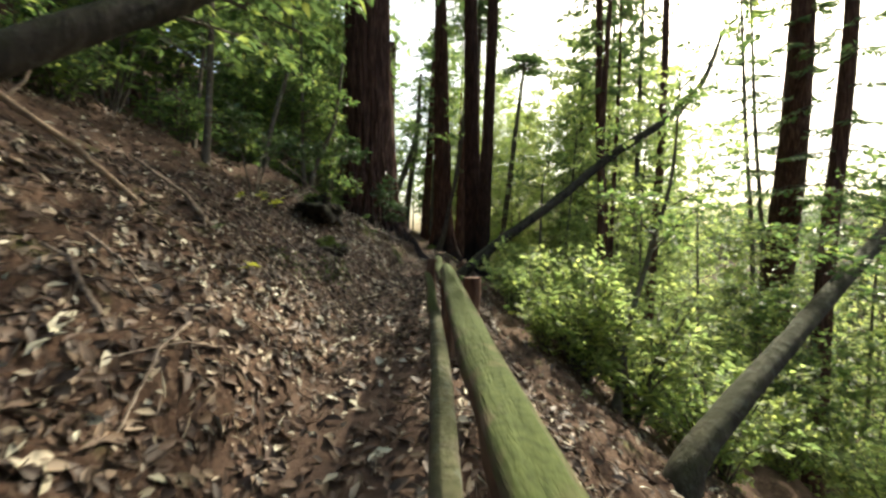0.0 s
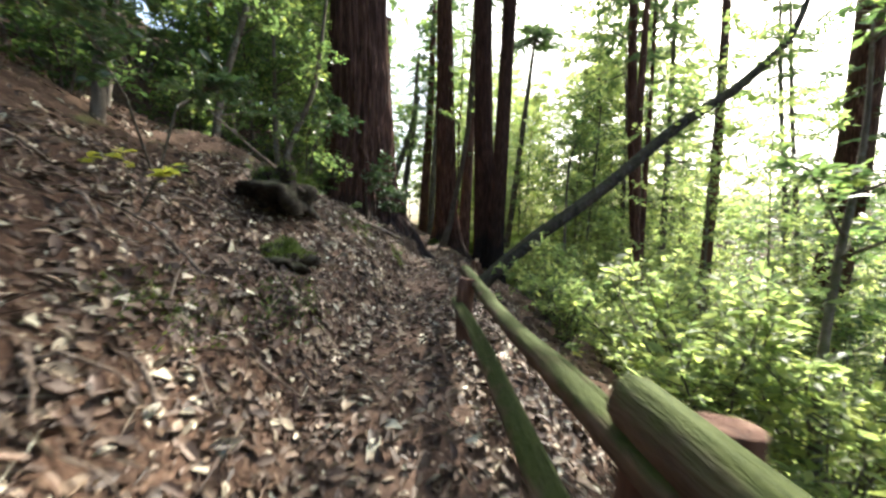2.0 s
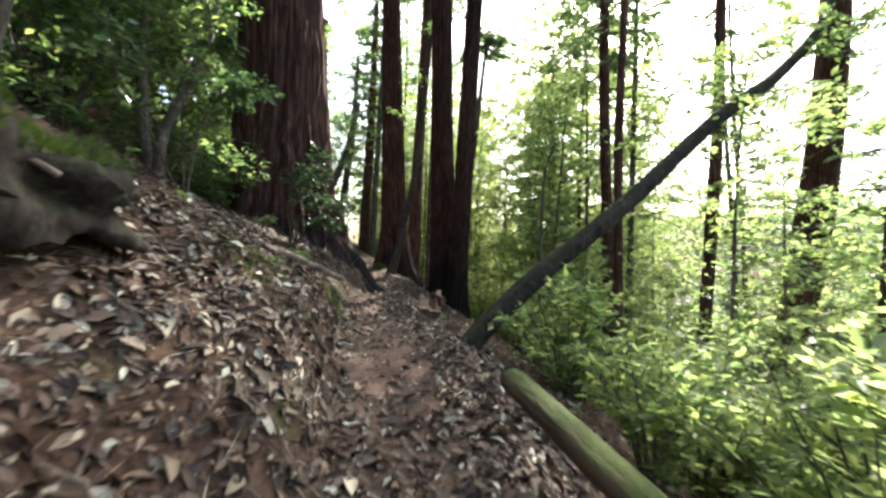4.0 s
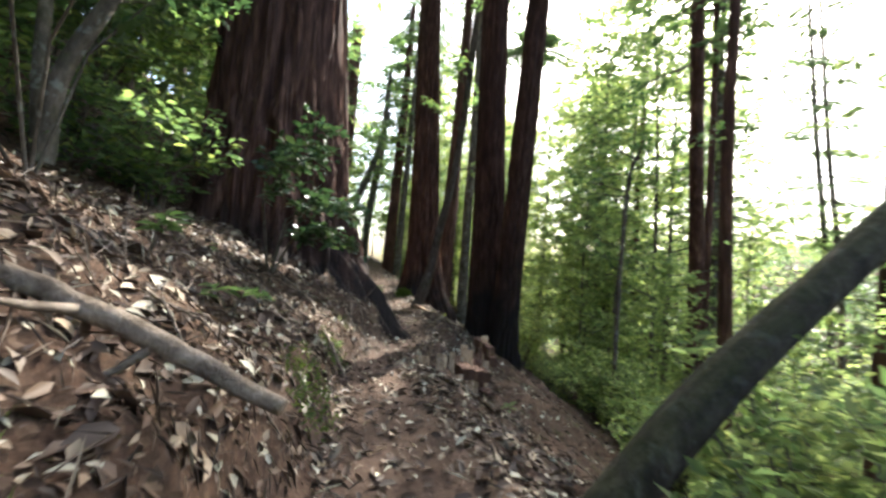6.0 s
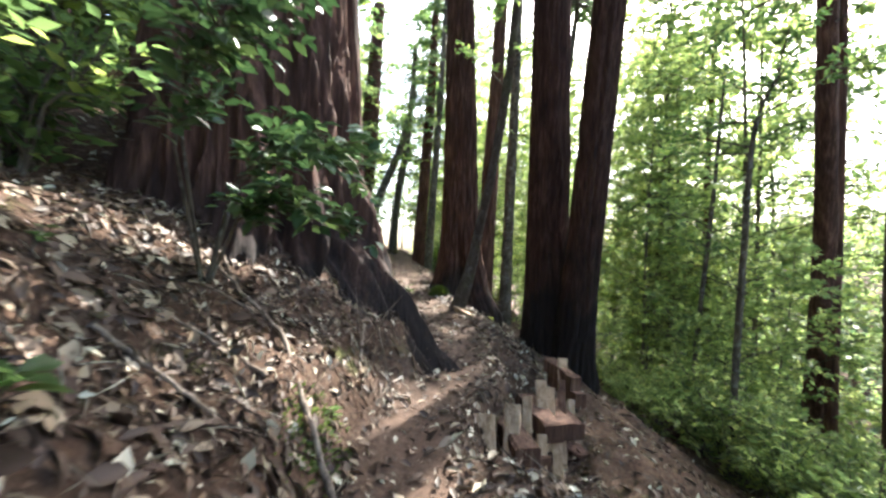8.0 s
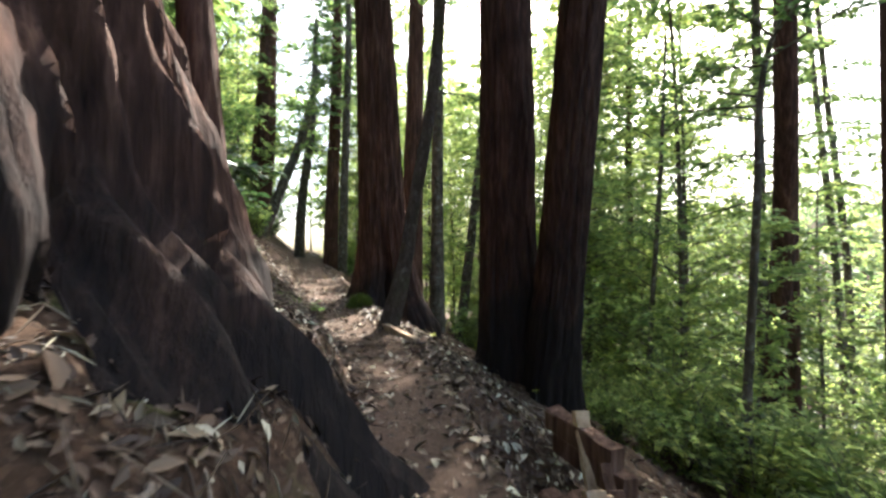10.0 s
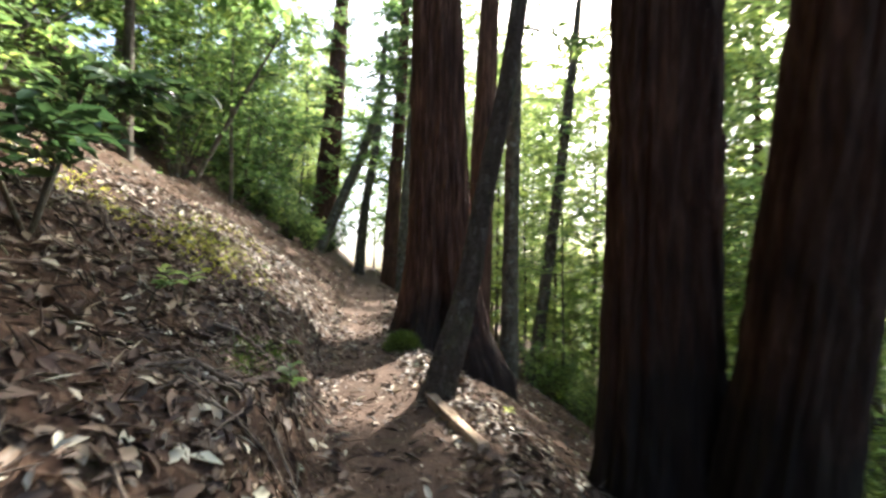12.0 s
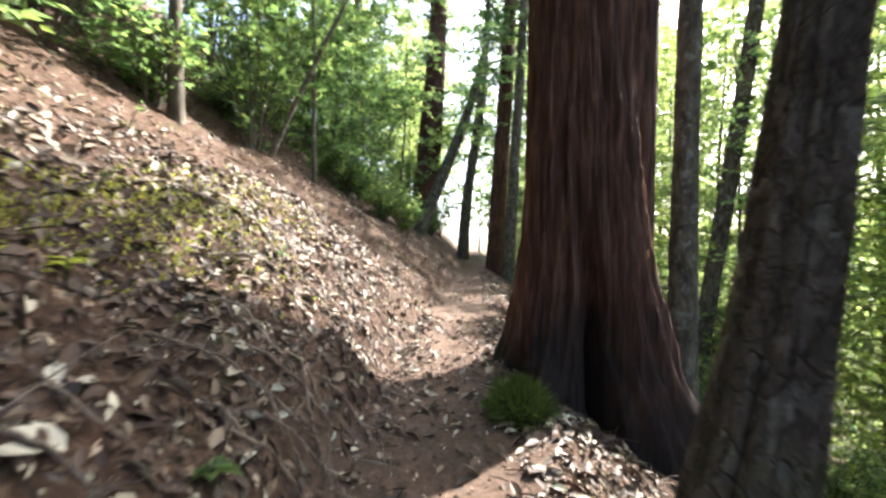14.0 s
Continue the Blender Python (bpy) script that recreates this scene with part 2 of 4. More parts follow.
LEAF_NEEDLE = leaf_material("needle_spray", [(0.0, (0.034, 0.060, 0.030)), (0.6, (0.060, 0.092, 0.042)), (1.0, (0.11, 0.14, 0.06))], 0.5, 0.5)
LEAF_YELLOW = leaf_material("yellow_green_leaf", [(0.0, (0.13, 0.15, 0.025)), (1.0, (0.30, 0.31, 0.06))], 0.4, 0.5)
LITTER = leaf_material("fallen_leaf", [(0.0, (0.032, 0.017, 0.012)), (0.45, (0.075, 0.038, 0.026)), (0.72, (0.15, 0.090, 0.064)), (0.88, (0.28, 0.20, 0.15)), (1.0, (0.56, 0.49, 0.42))], 0.0, 0.6)
# Glossy leaf for the bank shrubs, darkened in colour to stand for shade.
LEAF_SHADED = leaf_material("glossy_shaded_leaf", [(0.0, (0.022, 0.045, 0.022)), (0.6, (0.040, 0.072, 0.032)), (1.0, (0.075, 0.11, 0.045))], 0.22, 0.32)
REDWOOD_BURNT = bark_material("burnt_redwood_bark", (0.018, 0.009, 0.007), (0.070, 0.034, 0.025), (0.18, 0.10, 0.075), grain=(9, 9, 0.8), char=2.7)
GRASS = leaf_material("grass_blade", [(0.0, (0.036, 0.060, 0.015)), (1.0, (0.10, 0.14, 0.032))], 0.25, 0.6)


# ---- mesh helpers ----
def mesh_from(name, verts, loops, counts, mat, smooth=False):
    me = bpy.data.meshes.new(name)
    verts = np.asarray(verts, np.float32)
    loops, counts = np.asarray(loops, np.int32).ravel(), np.asarray(counts, np.int32)
    me.vertices.add(len(verts))
    me.vertices.foreach_set("co", verts.ravel())
    me.loops.add(len(loops))
    me.loops.foreach_set("vertex_index", loops)
    me.polygons.add(len(counts))
    me.polygons.foreach_set("loop_start", np.r_[0, np.cumsum(counts)[:-1]].astype(np.int32))
    me.polygons.foreach_set("loop_total", counts)
    if smooth:
        me.polygons.foreach_set("use_smooth", np.ones(len(counts), bool))
    me.update(calc_edges=True)
    me.materials.append(mat)
    return me


def thing(name, at, label, category, group="", kind=""):
    ob = new(name)
    ob.location = at
    ob.empty_display_size = 0.1
    return tagged(ob, label, category, group, kind)


def piece(name, me, parent, label="", kind=""):
    ob = new(name, me)
    ob.parent = parent
    return tagged(ob, label, kind=kind) if label or kind else ob


class Soup:
    """Gathers vertices and faces of one mesh."""

    def __init__(self):
        self.v, self.l, self.c, self.n = [], [], [], 0

    def add(self, verts, faces):
        verts, faces = np.asarray(verts, float), np.asarray(faces, np.int64)
        self.v.append(verts)
        self.l.append((faces + self.n).ravel())
        self.c.append(np.full(len(faces), faces.shape[1]))
        self.n += len(verts)

    def mesh(self, name, mat, smooth=True):
        return mesh_from(name, np.concatenate(self.v), np.concatenate(self.l), np.concatenate(self.c), mat, smooth)


def tube(soup, pts, radii, seg=8, wobble=None, cap=True):
    """A swept tube along points; wobble(theta, s, k) gives a factor on the radius."""
    pts, radii = np.asarray(pts, float), np.asarray(radii, float)
    n = len(pts)
    d = np.gradient(pts, axis=0)
    d /= np.linalg.norm(d, axis=1)[:, None] + 1e-9
    ref = np.array([0.0, 1.0, 0.0]) if abs(d[0][1]) < 0.8 else np.array([1.0, 0, 0])
    u = np.cross(np.tile(ref, (n, 1)), d)
    u /= np.linalg.norm(u, axis=1)[:, None]
    w = np.cross(d, u)
    th = np.arange(seg) * 2 * np.pi / seg
    r = np.tile(radii[:, None], (1, seg))
    if wobble is not None:
        s = np.r_[0, np.cumsum(np.linalg.norm(np.diff(pts, axis=0), axis=1))]
        r = r * wobble(np.tile(th, (n, 1)), np.tile(s[:, None], (1, seg)))
    v = pts[:, None] + r[..., None] * (np.cos(th)[None, :, None] * u[:, None] + np.sin(th)[None, :, None] * w[:, None])
    i, j = np.meshgrid(np.arange(n - 1), np.arange(seg), indexing="ij")
    a, b = (i * seg + j).ravel(), (i * seg + (j + 1) % seg).ravel()
    soup.add(v.reshape(-1, 3), np.stack([a, b, b + seg, a + seg], 1))
    if cap:
        for k, flip in ((0, True), (n - 1, False)):
            ring = v[k]
            verts = np.r_[ring, [ring.mean(0)]]
            q = np.arange(seg)
            f = np.stack([q, (q + 1) % seg, np.full(seg, seg)], 1)
            soup.add(verts, f[:, ::-1] if flip else f)


def unit(a):
    return a / (np.linalg.norm(a, axis=-1, keepdims=True) + 1e-9)


def leaves(soup, pos, axis, normal, length, width, fold=0.15, fine=False):
    """Folded leaf blades: base at pos, running along axis, facing normal."""
    axis = unit(axis)
    side = unit(np.cross(axis, normal))
    up = np.cross(side, axis)
    k = len(pos)
    L, W = np.broadcast_to(length, (k,))[:, None], np.broadcast_to(width, (k,))[:, None]
    if fine:
        mid = pos + axis * L * .5 - up * L * .02
        v = np.stack([pos, pos + axis * L * .22 + side * W * .36 + up * W * fold, pos + axis * L * .58 + side * W * .5 + up * W * fold, pos + axis * L - up * L * .12,
                      pos + axis * L * .58 - side * W * .5 + up * W * fold, pos + axis * L * .22 - side * W * .36 + up * W * fold, mid], 1)
        f = np.array([[0, 1, 6], [1, 2, 6], [2, 3, 6], [3, 4, 6], [4, 5, 6], [5, 0, 6]])
        nv = 7
    else:
        v = np.stack([pos, pos + axis * L * .45 + side * W * .5 + up * W * fold, pos + axis * L - up * L * .08, pos + axis * L * .45 - side * W * .5 + up * W * fold], 1)
        f = np.array([[0, 1, 2], [0, 2, 3]])
        nv = 4
    faces = (np.arange(k)[:, None, None] * nv + f[None]).reshape(-1, 3)
    soup.add(v.reshape(-1, 3), faces)


# ---- the ground ----
def spaced(lo, fine_lo, fine_hi, hi, step, grow):
    mid = list(np.arange(fine_lo, fine_hi + 1e-6, step))
    d, x = step, fine_hi
    while x < hi:
        d *= grow
        x += d
        mid.append(x)
    d, x, low = step, fine_lo, []
    while x > lo:
        d *= grow
        x -= d
        low.append(x)
    return np.array(low[::-1] + mid)


def build_ground():
    xs, ys = spaced(-130, -3.6, 2.2, 420, 0.07, 1.10), spaced(-80, -0.5, 28, 420, 0.075, 1.10)
    X, Y = np.meshgrid(xs, ys)
    Z = land(X, Y)
    v = np.stack([X, Y, Z], -1).reshape(-1, 3)
    w = len(xs)
    i, j = np.meshgrid(np.arange(len(ys) - 1), np.arange(w - 1), indexing="ij")
    a = (i * w + j).ravel()
    me = mesh_from("ground", v, np.stack([a, a + 1, a + w + 1, a + w], 1), np.full(len(a), 4), FLOOR, True)
    l, r, _ = trail(Y)
    c, half = (l + r) / 2, (r - l) / 2
    worn = np.clip(1.25 - np.abs(X - c) / half + 0.35 * fbm(X * 2.2, Y * 2.2, 77), 0, 1)
    worn = np.clip(worn * 2.2, 0, 1) * (0.75 + 0.25 * fbm(X * 6, Y * 6, 71))
    me.attributes.new("worn", "FLOAT", "POINT").data.foreach_set("value", worn.ravel().astype(np.float32))
    tagged(new("ground", me), "leaf-littered brown forest hillside with a worn dirt trail", "ground", kind="structure")


build_ground()


# ---- trunks ----
def furrow(seed, k, depth):
    """Vertical bark ridges as a factor on the radius."""
    rng = np.random.default_rng(seed)
    ph = rng.uniform(0, 6.28, 5)

    def f(th, s):
        warp = 0.35 * np.sin(s * 1.3 + ph[0]) + 0.2 * np.sin(s * 3.1 + ph[1]) + 0.12 * np.sin(s * 6.7 + ph[2])
        x = np.cos(th), np.sin(th)
        n1 = vnoise(x[0] * k + 40 + warp * x[1] * 2, x[1] * k + 40 + s * 0.35, seed)
        n2 = vnoise(x[0] * k * 2.3 + 90 + warp, x[1] * k * 2.3 + 90 + s * 0.9, seed + 3)
        n3 = vnoise(x[0] * k * 5 + 50, x[1] * k * 5 + s * 2.2, seed + 5)
        return 1 + depth * (-np.abs(n1) * 1.4 - 0.7 * np.abs(n2) + 0.6 + 0.3 * n3)
    return f


def tall_trunk(soup, base, lean, r, height, flare, seed, seg=96, k=4.5, depth=0.10, sink=1.2, buttress=0.25, ring=0.09, bend=0.0, top=0.35, flare_z=0.8, lobed=(), profile=None, ridges=()):
    zs = np.r_[np.arange(-sink, 4.5, ring), np.arange(4.5, height, 0.6)]
    rel = np.maximum(zs, -0.3)
    rad = r * (1 - (1 - top) * np.clip(zs / height, 0, 1)) * (1 + flare * np.exp(-(rel + 0.3) / flare_z))
    if profile:
        rad = np.interp(zs, *profile)
    pts = np.stack([base[0] + lean[0] * zs + bend * np.sin(zs * .35), base[1] + lean[1] * zs, base[2] + zs], 1)
    fur = furrow(seed, k, depth)
    rng = np.random.default_rng(seed + 9)
    lobes, ph = rng.integers(3, 6), rng.uniform(0, 6.28, 3)

    def wob(th, s):
        z = s - sink
        low = np.exp(-np.maximum(z + .2, 0) / (flare_z * 0.9))
        butt = buttress * low * (np.cos(lobes * th + ph[0]) + 0.6 * np.cos((lobes + 2) * th + ph[1]))
        out = fur(th, s) + butt
        for phi, amp, width, z0, zd in lobed:
            a = (th - phi + np.pi) % (2 * np.pi) - np.pi
            out = out + amp / r * np.exp(-(a / width) ** 2) * np.exp(-np.maximum(z - z0, 0) / zd)
        for phi, width, hs, extra in ridges:
            a = (th - phi + .12 * np.sin(z * 2.3 + phi) + np.pi) % (2 * np.pi) - np.pi
            out = out + np.interp(z, hs, extra) / np.interp(z, *profile) * np.exp(-(a / width) ** 2)
        return out
    tube(soup, pts, rad, seg, wob, cap=True)


def limb_sprays(rng, pts, n, reach, per, soup_b, soup_l, size, wide, droop=0.15, fine=False, thick=0.008, flat=0.55, lo=.25):
    """Side twigs with leaves along the outer part of a limb."""
    pts = np.asarray(pts)
    for _ in range(n):
        t = rng.uniform(lo, 1.0) * (len(pts) - 1)
        i = min(int(t), len(pts) - 2)
        p0 = pts[i] + (pts[i + 1] - pts[i]) * (t - i)
        d = unit(pts[i + 1] - pts[i]) * 0.6 + rng.normal(0, .6, 3) * (1, 1, .45)
        d = unit(d + (0, 0, rng.uniform(-.1, .25)))
        ln = reach * rng.uniform(.5, 1.2)
        p1 = p0 + d * ln * .55
        p2 = p0 + d * ln + (0, 0, -droop * ln)
        tube(soup_b, [p0, p2], [thick, thick * .4], 3, cap=False)
        s = rng.uniform(.15, 1.05, per)[:, None]
        q = p0 + (p2 - p0) * s + rng.normal(0, .035, (per, 3))
        side = unit(np.cross(d, (0, 0, 1)))[None] * np.where(np.arange(per) % 2, 1, -1)[:, None]
        ax = d[None] * .6 + side * rng.uniform(.5, 1.1, (per, 1)) + rng.normal(0, .28, (per, 3)) + (0, 0, -.12)
        nr = np.array([0, 0, 1.0])[None] + rng.normal(0, flat, (per, 3))
        L = size * rng.uniform(.6, 1.25, per)
        leaves(soup_l, q, ax, nr, L, L * wide, fine=fine)


def broadleaf_tree(name, seed, height, r0, crown_lo, crown_r, limbs, twigs, per, size, mat, label, bark=None, lean=(0, 0), wide=.42, fine=False, curve=.25):
    """An understorey tree at the origin: trunk, branches and a loose crown."""
    rng = np.random.default_rng(seed)
    root = thing(name, (0, 0, 0), label, "tree")
    zs = np.linspace(-.5, height, 16)
    ph = rng.uniform(0, 6.28, 2)
    pts = np.stack([lean[0] * zs + curve * np.sin(zs / height * 4 + ph[0]) * zs / height, lean[1] * zs + curve * np.sin(zs / height * 3.3 + ph[1]) * zs / height, zs], 1)
    pts[:, :2] -= pts[1, :2]
    sb, st, sl = Soup(), Soup(), Soup()
    tube(st, pts, r0 * np.interp(zs, [-.5, .2, .8, height], [1.6, 1.25, 1, .2]), 9, furrow(seed, 3, .10))
    for i in range(limbs):
        f = (i + rng.uniform(0, .8)) / limbs
        z = crown_lo + (height * .98 - crown_lo) * f
        base = np.array([np.interp(z, zs, pts[:, k]) for k in range(3)])
        a = i * 2.4 + rng.uniform(-.5, .5)
        ln = crown_r * (0.55 + .6 * math.sin(math.pi * min(1, f * .85 + .2))) * rng.uniform(.6, 1.2)
        d = np.array([math.cos(a), math.sin(a), rng.uniform(.15, .6)])
        lp = [base, base + d * ln * .35, base + d * ln * .7 + (0, 0, rng.uniform(-.05, .1) * ln), base + d * ln * (1, 1, .75)]
        tube(sb, lp, [r0 * .32 * (1 - f * .6), r0 * .24 * (1 - f * .6), r0 * .15, .006], 4, cap=False)
        limb_sprays(rng, lp, twigs, ln * .38 + .25, per, sb, sl, size, wide, fine=fine)
    piece("trunk", st.mesh("trunk", bark or GREY_BARK), root)
    piece("branching", sb.mesh("branching", bark or GREY_BARK), root, kind="stuff")
    piece("crown", sl.mesh("crown", mat, False), root, kind="stuff")
    return root


def needle_tree(name, seed, height, r0, crown_lo, crown_r, limbs, per, mat, label, size=.26):
    rng = np.random.default_rng(seed)
    root = thing(name, (0, 0, 0), label, "tree")
    sb, st, sl = Soup(), Soup(), Soup()
    zs = np.linspace(-1, height, 24)
    pts = np.stack([.12 * np.sin(zs * .3 + seed), .1 * np.sin(zs * .23 + seed), zs], 1)
    tube(st, pts, r0 * np.interp(zs, [-1, 0, 1.2, height], [1.7, 1.35, 1, .12]), 12, furrow(seed, 3.5, .12))
    for i in range(limbs):
        f = (i + rng.uniform(0, .9)) / limbs
        z = crown_lo + (height - crown_lo) * f
        base = np.array([np.interp(z, zs, pts[:, k]) for k in range(3)])
        a = i * 2.4 + rng.uniform(-.6, .6)
        ln = crown_r * (1.05 - f * .8) * rng.uniform(.55, 1.15)
        d = np.array([math.cos(a), math.sin(a), rng.uniform(-.15, .15)])
        lp = [base, base + d * ln * .5 + (0, 0, .06 * ln), base + d * ln + (0, 0, -.16 * ln)]
        tube(sb, lp, [.022, .014, .005], 3, cap=False)
        s = rng.uniform(.2, 1, per)[:, None]
        q = base + (lp[2] - base) * s
        side = unit(np.cross(d, (0, 0, 1)))[None] * np.where(np.arange(per) % 2, 1, -1)[:, None]
        q = q + side * rng.uniform(0, .3, (per, 1)) * ln * .5
        ax = d[None] * .55 + side + rng.normal(0, .2, (per, 3)) + (0, 0, -.25)
        L = size * rng.uniform(.6, 1.3, per)
        leaves(sl, q, ax, np.array([0, 0, 1.0])[None] + rng.normal(0, .6, (per, 3)), L, L * .3)
    piece("trunk", st.mesh("trunk", REDWOOD), root)
    piece("branching", sb.mesh("branching", GREY_BARK), root, kind="stuff")
    piece("crown", sl.mesh("crown", mat, False), root, kind="stuff")
    return root


def bush(name, seed, height, spread, stems, twigs, per, size, mat, label, wide=.45, fine=False):
    rng = np.random.default_rng(seed)
    root = thing(name, (0, 0, 0), label, "shrub")
    sb, sl = Soup(), Soup()
    for i in range(stems):
        a = i * 2.4 + rng.uniform(-.4, .4)
        out = spread * rng.uniform(.3, 1)
        d = np.array([math.cos(a) * out, math.sin(a) * out, height * rng.uniform(.6, 1.1)])
        lp = [np.array([math.cos(a) * .05, math.sin(a) * .05, -.15]), d * .4 + (0, 0, .1), d * .75, d]
        tube(sb, lp, [.016, .012, .008, .004], 4, cap=False)
        limb_sprays(rng, lp, twigs, .35 * spread + .15, per, sb, sl, size, wide, fine=fine, lo=.06)
    piece("stemwork", sb.mesh("stemwork", GREY_BARK), root, kind="stuff")
    piece("foliage", sl.mesh("foliage", mat, False), root, kind="stuff")
    return root


def put(ob, x, y, turn=0, scale=1, sink=0.0, tilt=(0, 0), z=None):
    zz = ground_at(x, y) - sink if z is None else z
    m = pose(x, y, zz, tilt[0], tilt[1], turn) @ Matrix.Diagonal((scale, scale, scale, 1))
    return copy_thing(ob, m)


def move(ob, x, y, turn=0, scale=1, z=None):
    zz = ground_at(x, y) if z is None else z
    ob.matrix_basis = pose(x, y, zz, 0, 0, turn) @ Matrix.Diagonal((scale, scale, scale, 1))
    return ob


# ---- the redwoods beside the trail ----
def high_crown(root, top_pts, seed, lo, hi, spread, limbs, per, size=.34):
    """Needle boughs high on a trunk: root-local axis line from top_pts(z)."""
    rng = np.random.default_rng(seed)
    sb, sl = Soup(), Soup()
    for i in range(limbs):
        f = (i + rng.uniform(0, .9)) / limbs
        base = np.array(top_pts(lo + (hi - lo) * f))
        a = i * 2.4 + rng.uniform(-.6, .6)
        ln = spread * (1.1 - f * .7) * rng.uniform(.5, 1.15)
        d = np.array([math.cos(a), math.sin(a), rng.uniform(-.25, .1)])
        tip = base + d * ln + (0, 0, -.12 * ln)
        tube(sb, [base, base + d * ln * .5, tip], [.05, .03, .01], 3, cap=False)
        s = rng.uniform(.25, 1, per)[:, None]
        side = unit(np.cross(d, (0, 0, 1)))[None] * np.where(np.arange(per) % 2, 1, -1)[:, None]
        q = base + (tip - base) * s + side * rng.uniform(0, .35, (per, 1)) * ln * .5
        L = size * rng.uniform(.6, 1.3, per)
        leaves(sl, q, d[None] * .5 + side + rng.normal(0, .25, (per, 3)) + (0, 0, -.3), np.array([0, 0, 1.0])[None] + rng.normal(0, .3, (per, 3)), L, L * .26)
    piece("branching", sb.mesh("branching", GREY_BARK), root, kind="stuff")
    piece("crown", sl.mesh("crown", LEAF_NEEDLE, False), root, kind="stuff")


def redwood(at, lean, r, height, flare, seed, label, mat=REDWOOD, crown=(16, 1.0), z=None, **kw):
    x, y = at
    root = thing("redwood_tree", (x, y, ground_at(x, y) if z is None else z), label, "tree")
    s = Soup()
    tall_trunk(s, (0, 0, 0), lean, r, height, flare, seed, **kw)
    piece("trunk", s.mesh("trunk", mat), root)
    if crown:
        high_crown(root, lambda q: (lean[0] * q, lean[1] * q, q), seed + 50, crown[0], height, 3.2 * crown[1], 34, 60)
    return root


redwood((-3.15, 16.9), (-.02, 0), .93, 26, 0.0, 3, "huge redwood with furrowed red-brown bark and spreading roots", mat=REDWOOD_BURNT, z=0.0, seg=300, k=7, depth=.15, sink=.6, buttress=.02, ring=.07,
                profile=([-.6, .5, 1.1, 1.5, 2.2, 3, 4.5, 7, 26], [1.75, 1.72, 1.58, 1.44, 1.30, 1.19, 1.06, .95, .5]),
                ridges=[(-.05, .33, [.3, .5, .8, 1.2, 1.6, 2.2, 3.5], [.90, .80, .56, .42, .30, .18, .06]), (-.34, .20, [.5, .9, 1.2, 2, 3.5], [.12, .22, .24, .16, .04]), (-.78, .16, [1, 1.6, 2.4, 4], [.4, .28, .14, .03]),
                        (-1.2, .2, [1.2, 2, 3, 4.5], [.5, .32, .16, .03]), (-2.2, .4, [1, 2, 4], [.5, .3, 0]), (.8, .3, [.4, 1.5, 3], [.6, .3, 0]), (2.2, .5, [.4, 2, 4], [.4, .2, 0]),
                        (-.24, .07, [.5, 2.5, 5], [-.22, -.16, -.05]), (-.6, .07, [.8, 2.5, 5], [-.24, -.16, -.06]), (-.98, .07, [1, 2.5, 5], [-.22, -.16, -.06]), (.14, .08, [.5, 2.5, 6], [-.2, -.14, -.05])])


redwood((-2.12, 18.3), (-.08, .05), .165, 20, .3, 8, "slim redwood stem beside the huge trunk on the bank", seg=48, k=3, depth=.12)
redwood((.02, 24.55), (-.035, .02), .55, 26, .22, 4, "large redwood with a charred hollow foot beside the trail", mat=REDWOOD_WARM, z=.25, seg=220, k=6.5, depth=.19, sink=1.6, buttress=.05, flare_z=.9,
               lobed=[(3.0, .46, .5, .3, 1.1), (-.3, .6, .40, -.1, 1.15), (-2.25, .34, .36, .2, 1.0), (-1.5, -.60, .24, .85, .4), (-.9, .18, .16, .2, .9), (1.5, .3, .6, 0, .8)])
redwood((1.05, 27.2), (.03, .02), .36, 22, .3, 5, "straight redwood standing behind the charred trunk", seg=60, k=3.5)

twin = thing("redwood_tree", (1.75, 20.55, -.25), "twin-stemmed redwood with a blackened base below the trail", "tree")
for dx, dy, lean, r, flare, seed in ((-.14, -.02, (-.05, -.12), .44, .40, 14), (.19, -.72, (-.006, -.21), .32, .45, 15)):
    s = Soup()
    tall_trunk(s, (dx, dy, 0), lean, r, 24, flare, seed, seg=120, k=5, depth=.15, sink=1.7, buttress=.12, flare_z=.9)
    piece("trunk", s.mesh("trunk", REDWOOD_CHAR), twin)
high_crown(twin, lambda q: (-.04 * q, -.1 * q, q), 90, 14, 24, 3.2, 34, 60)


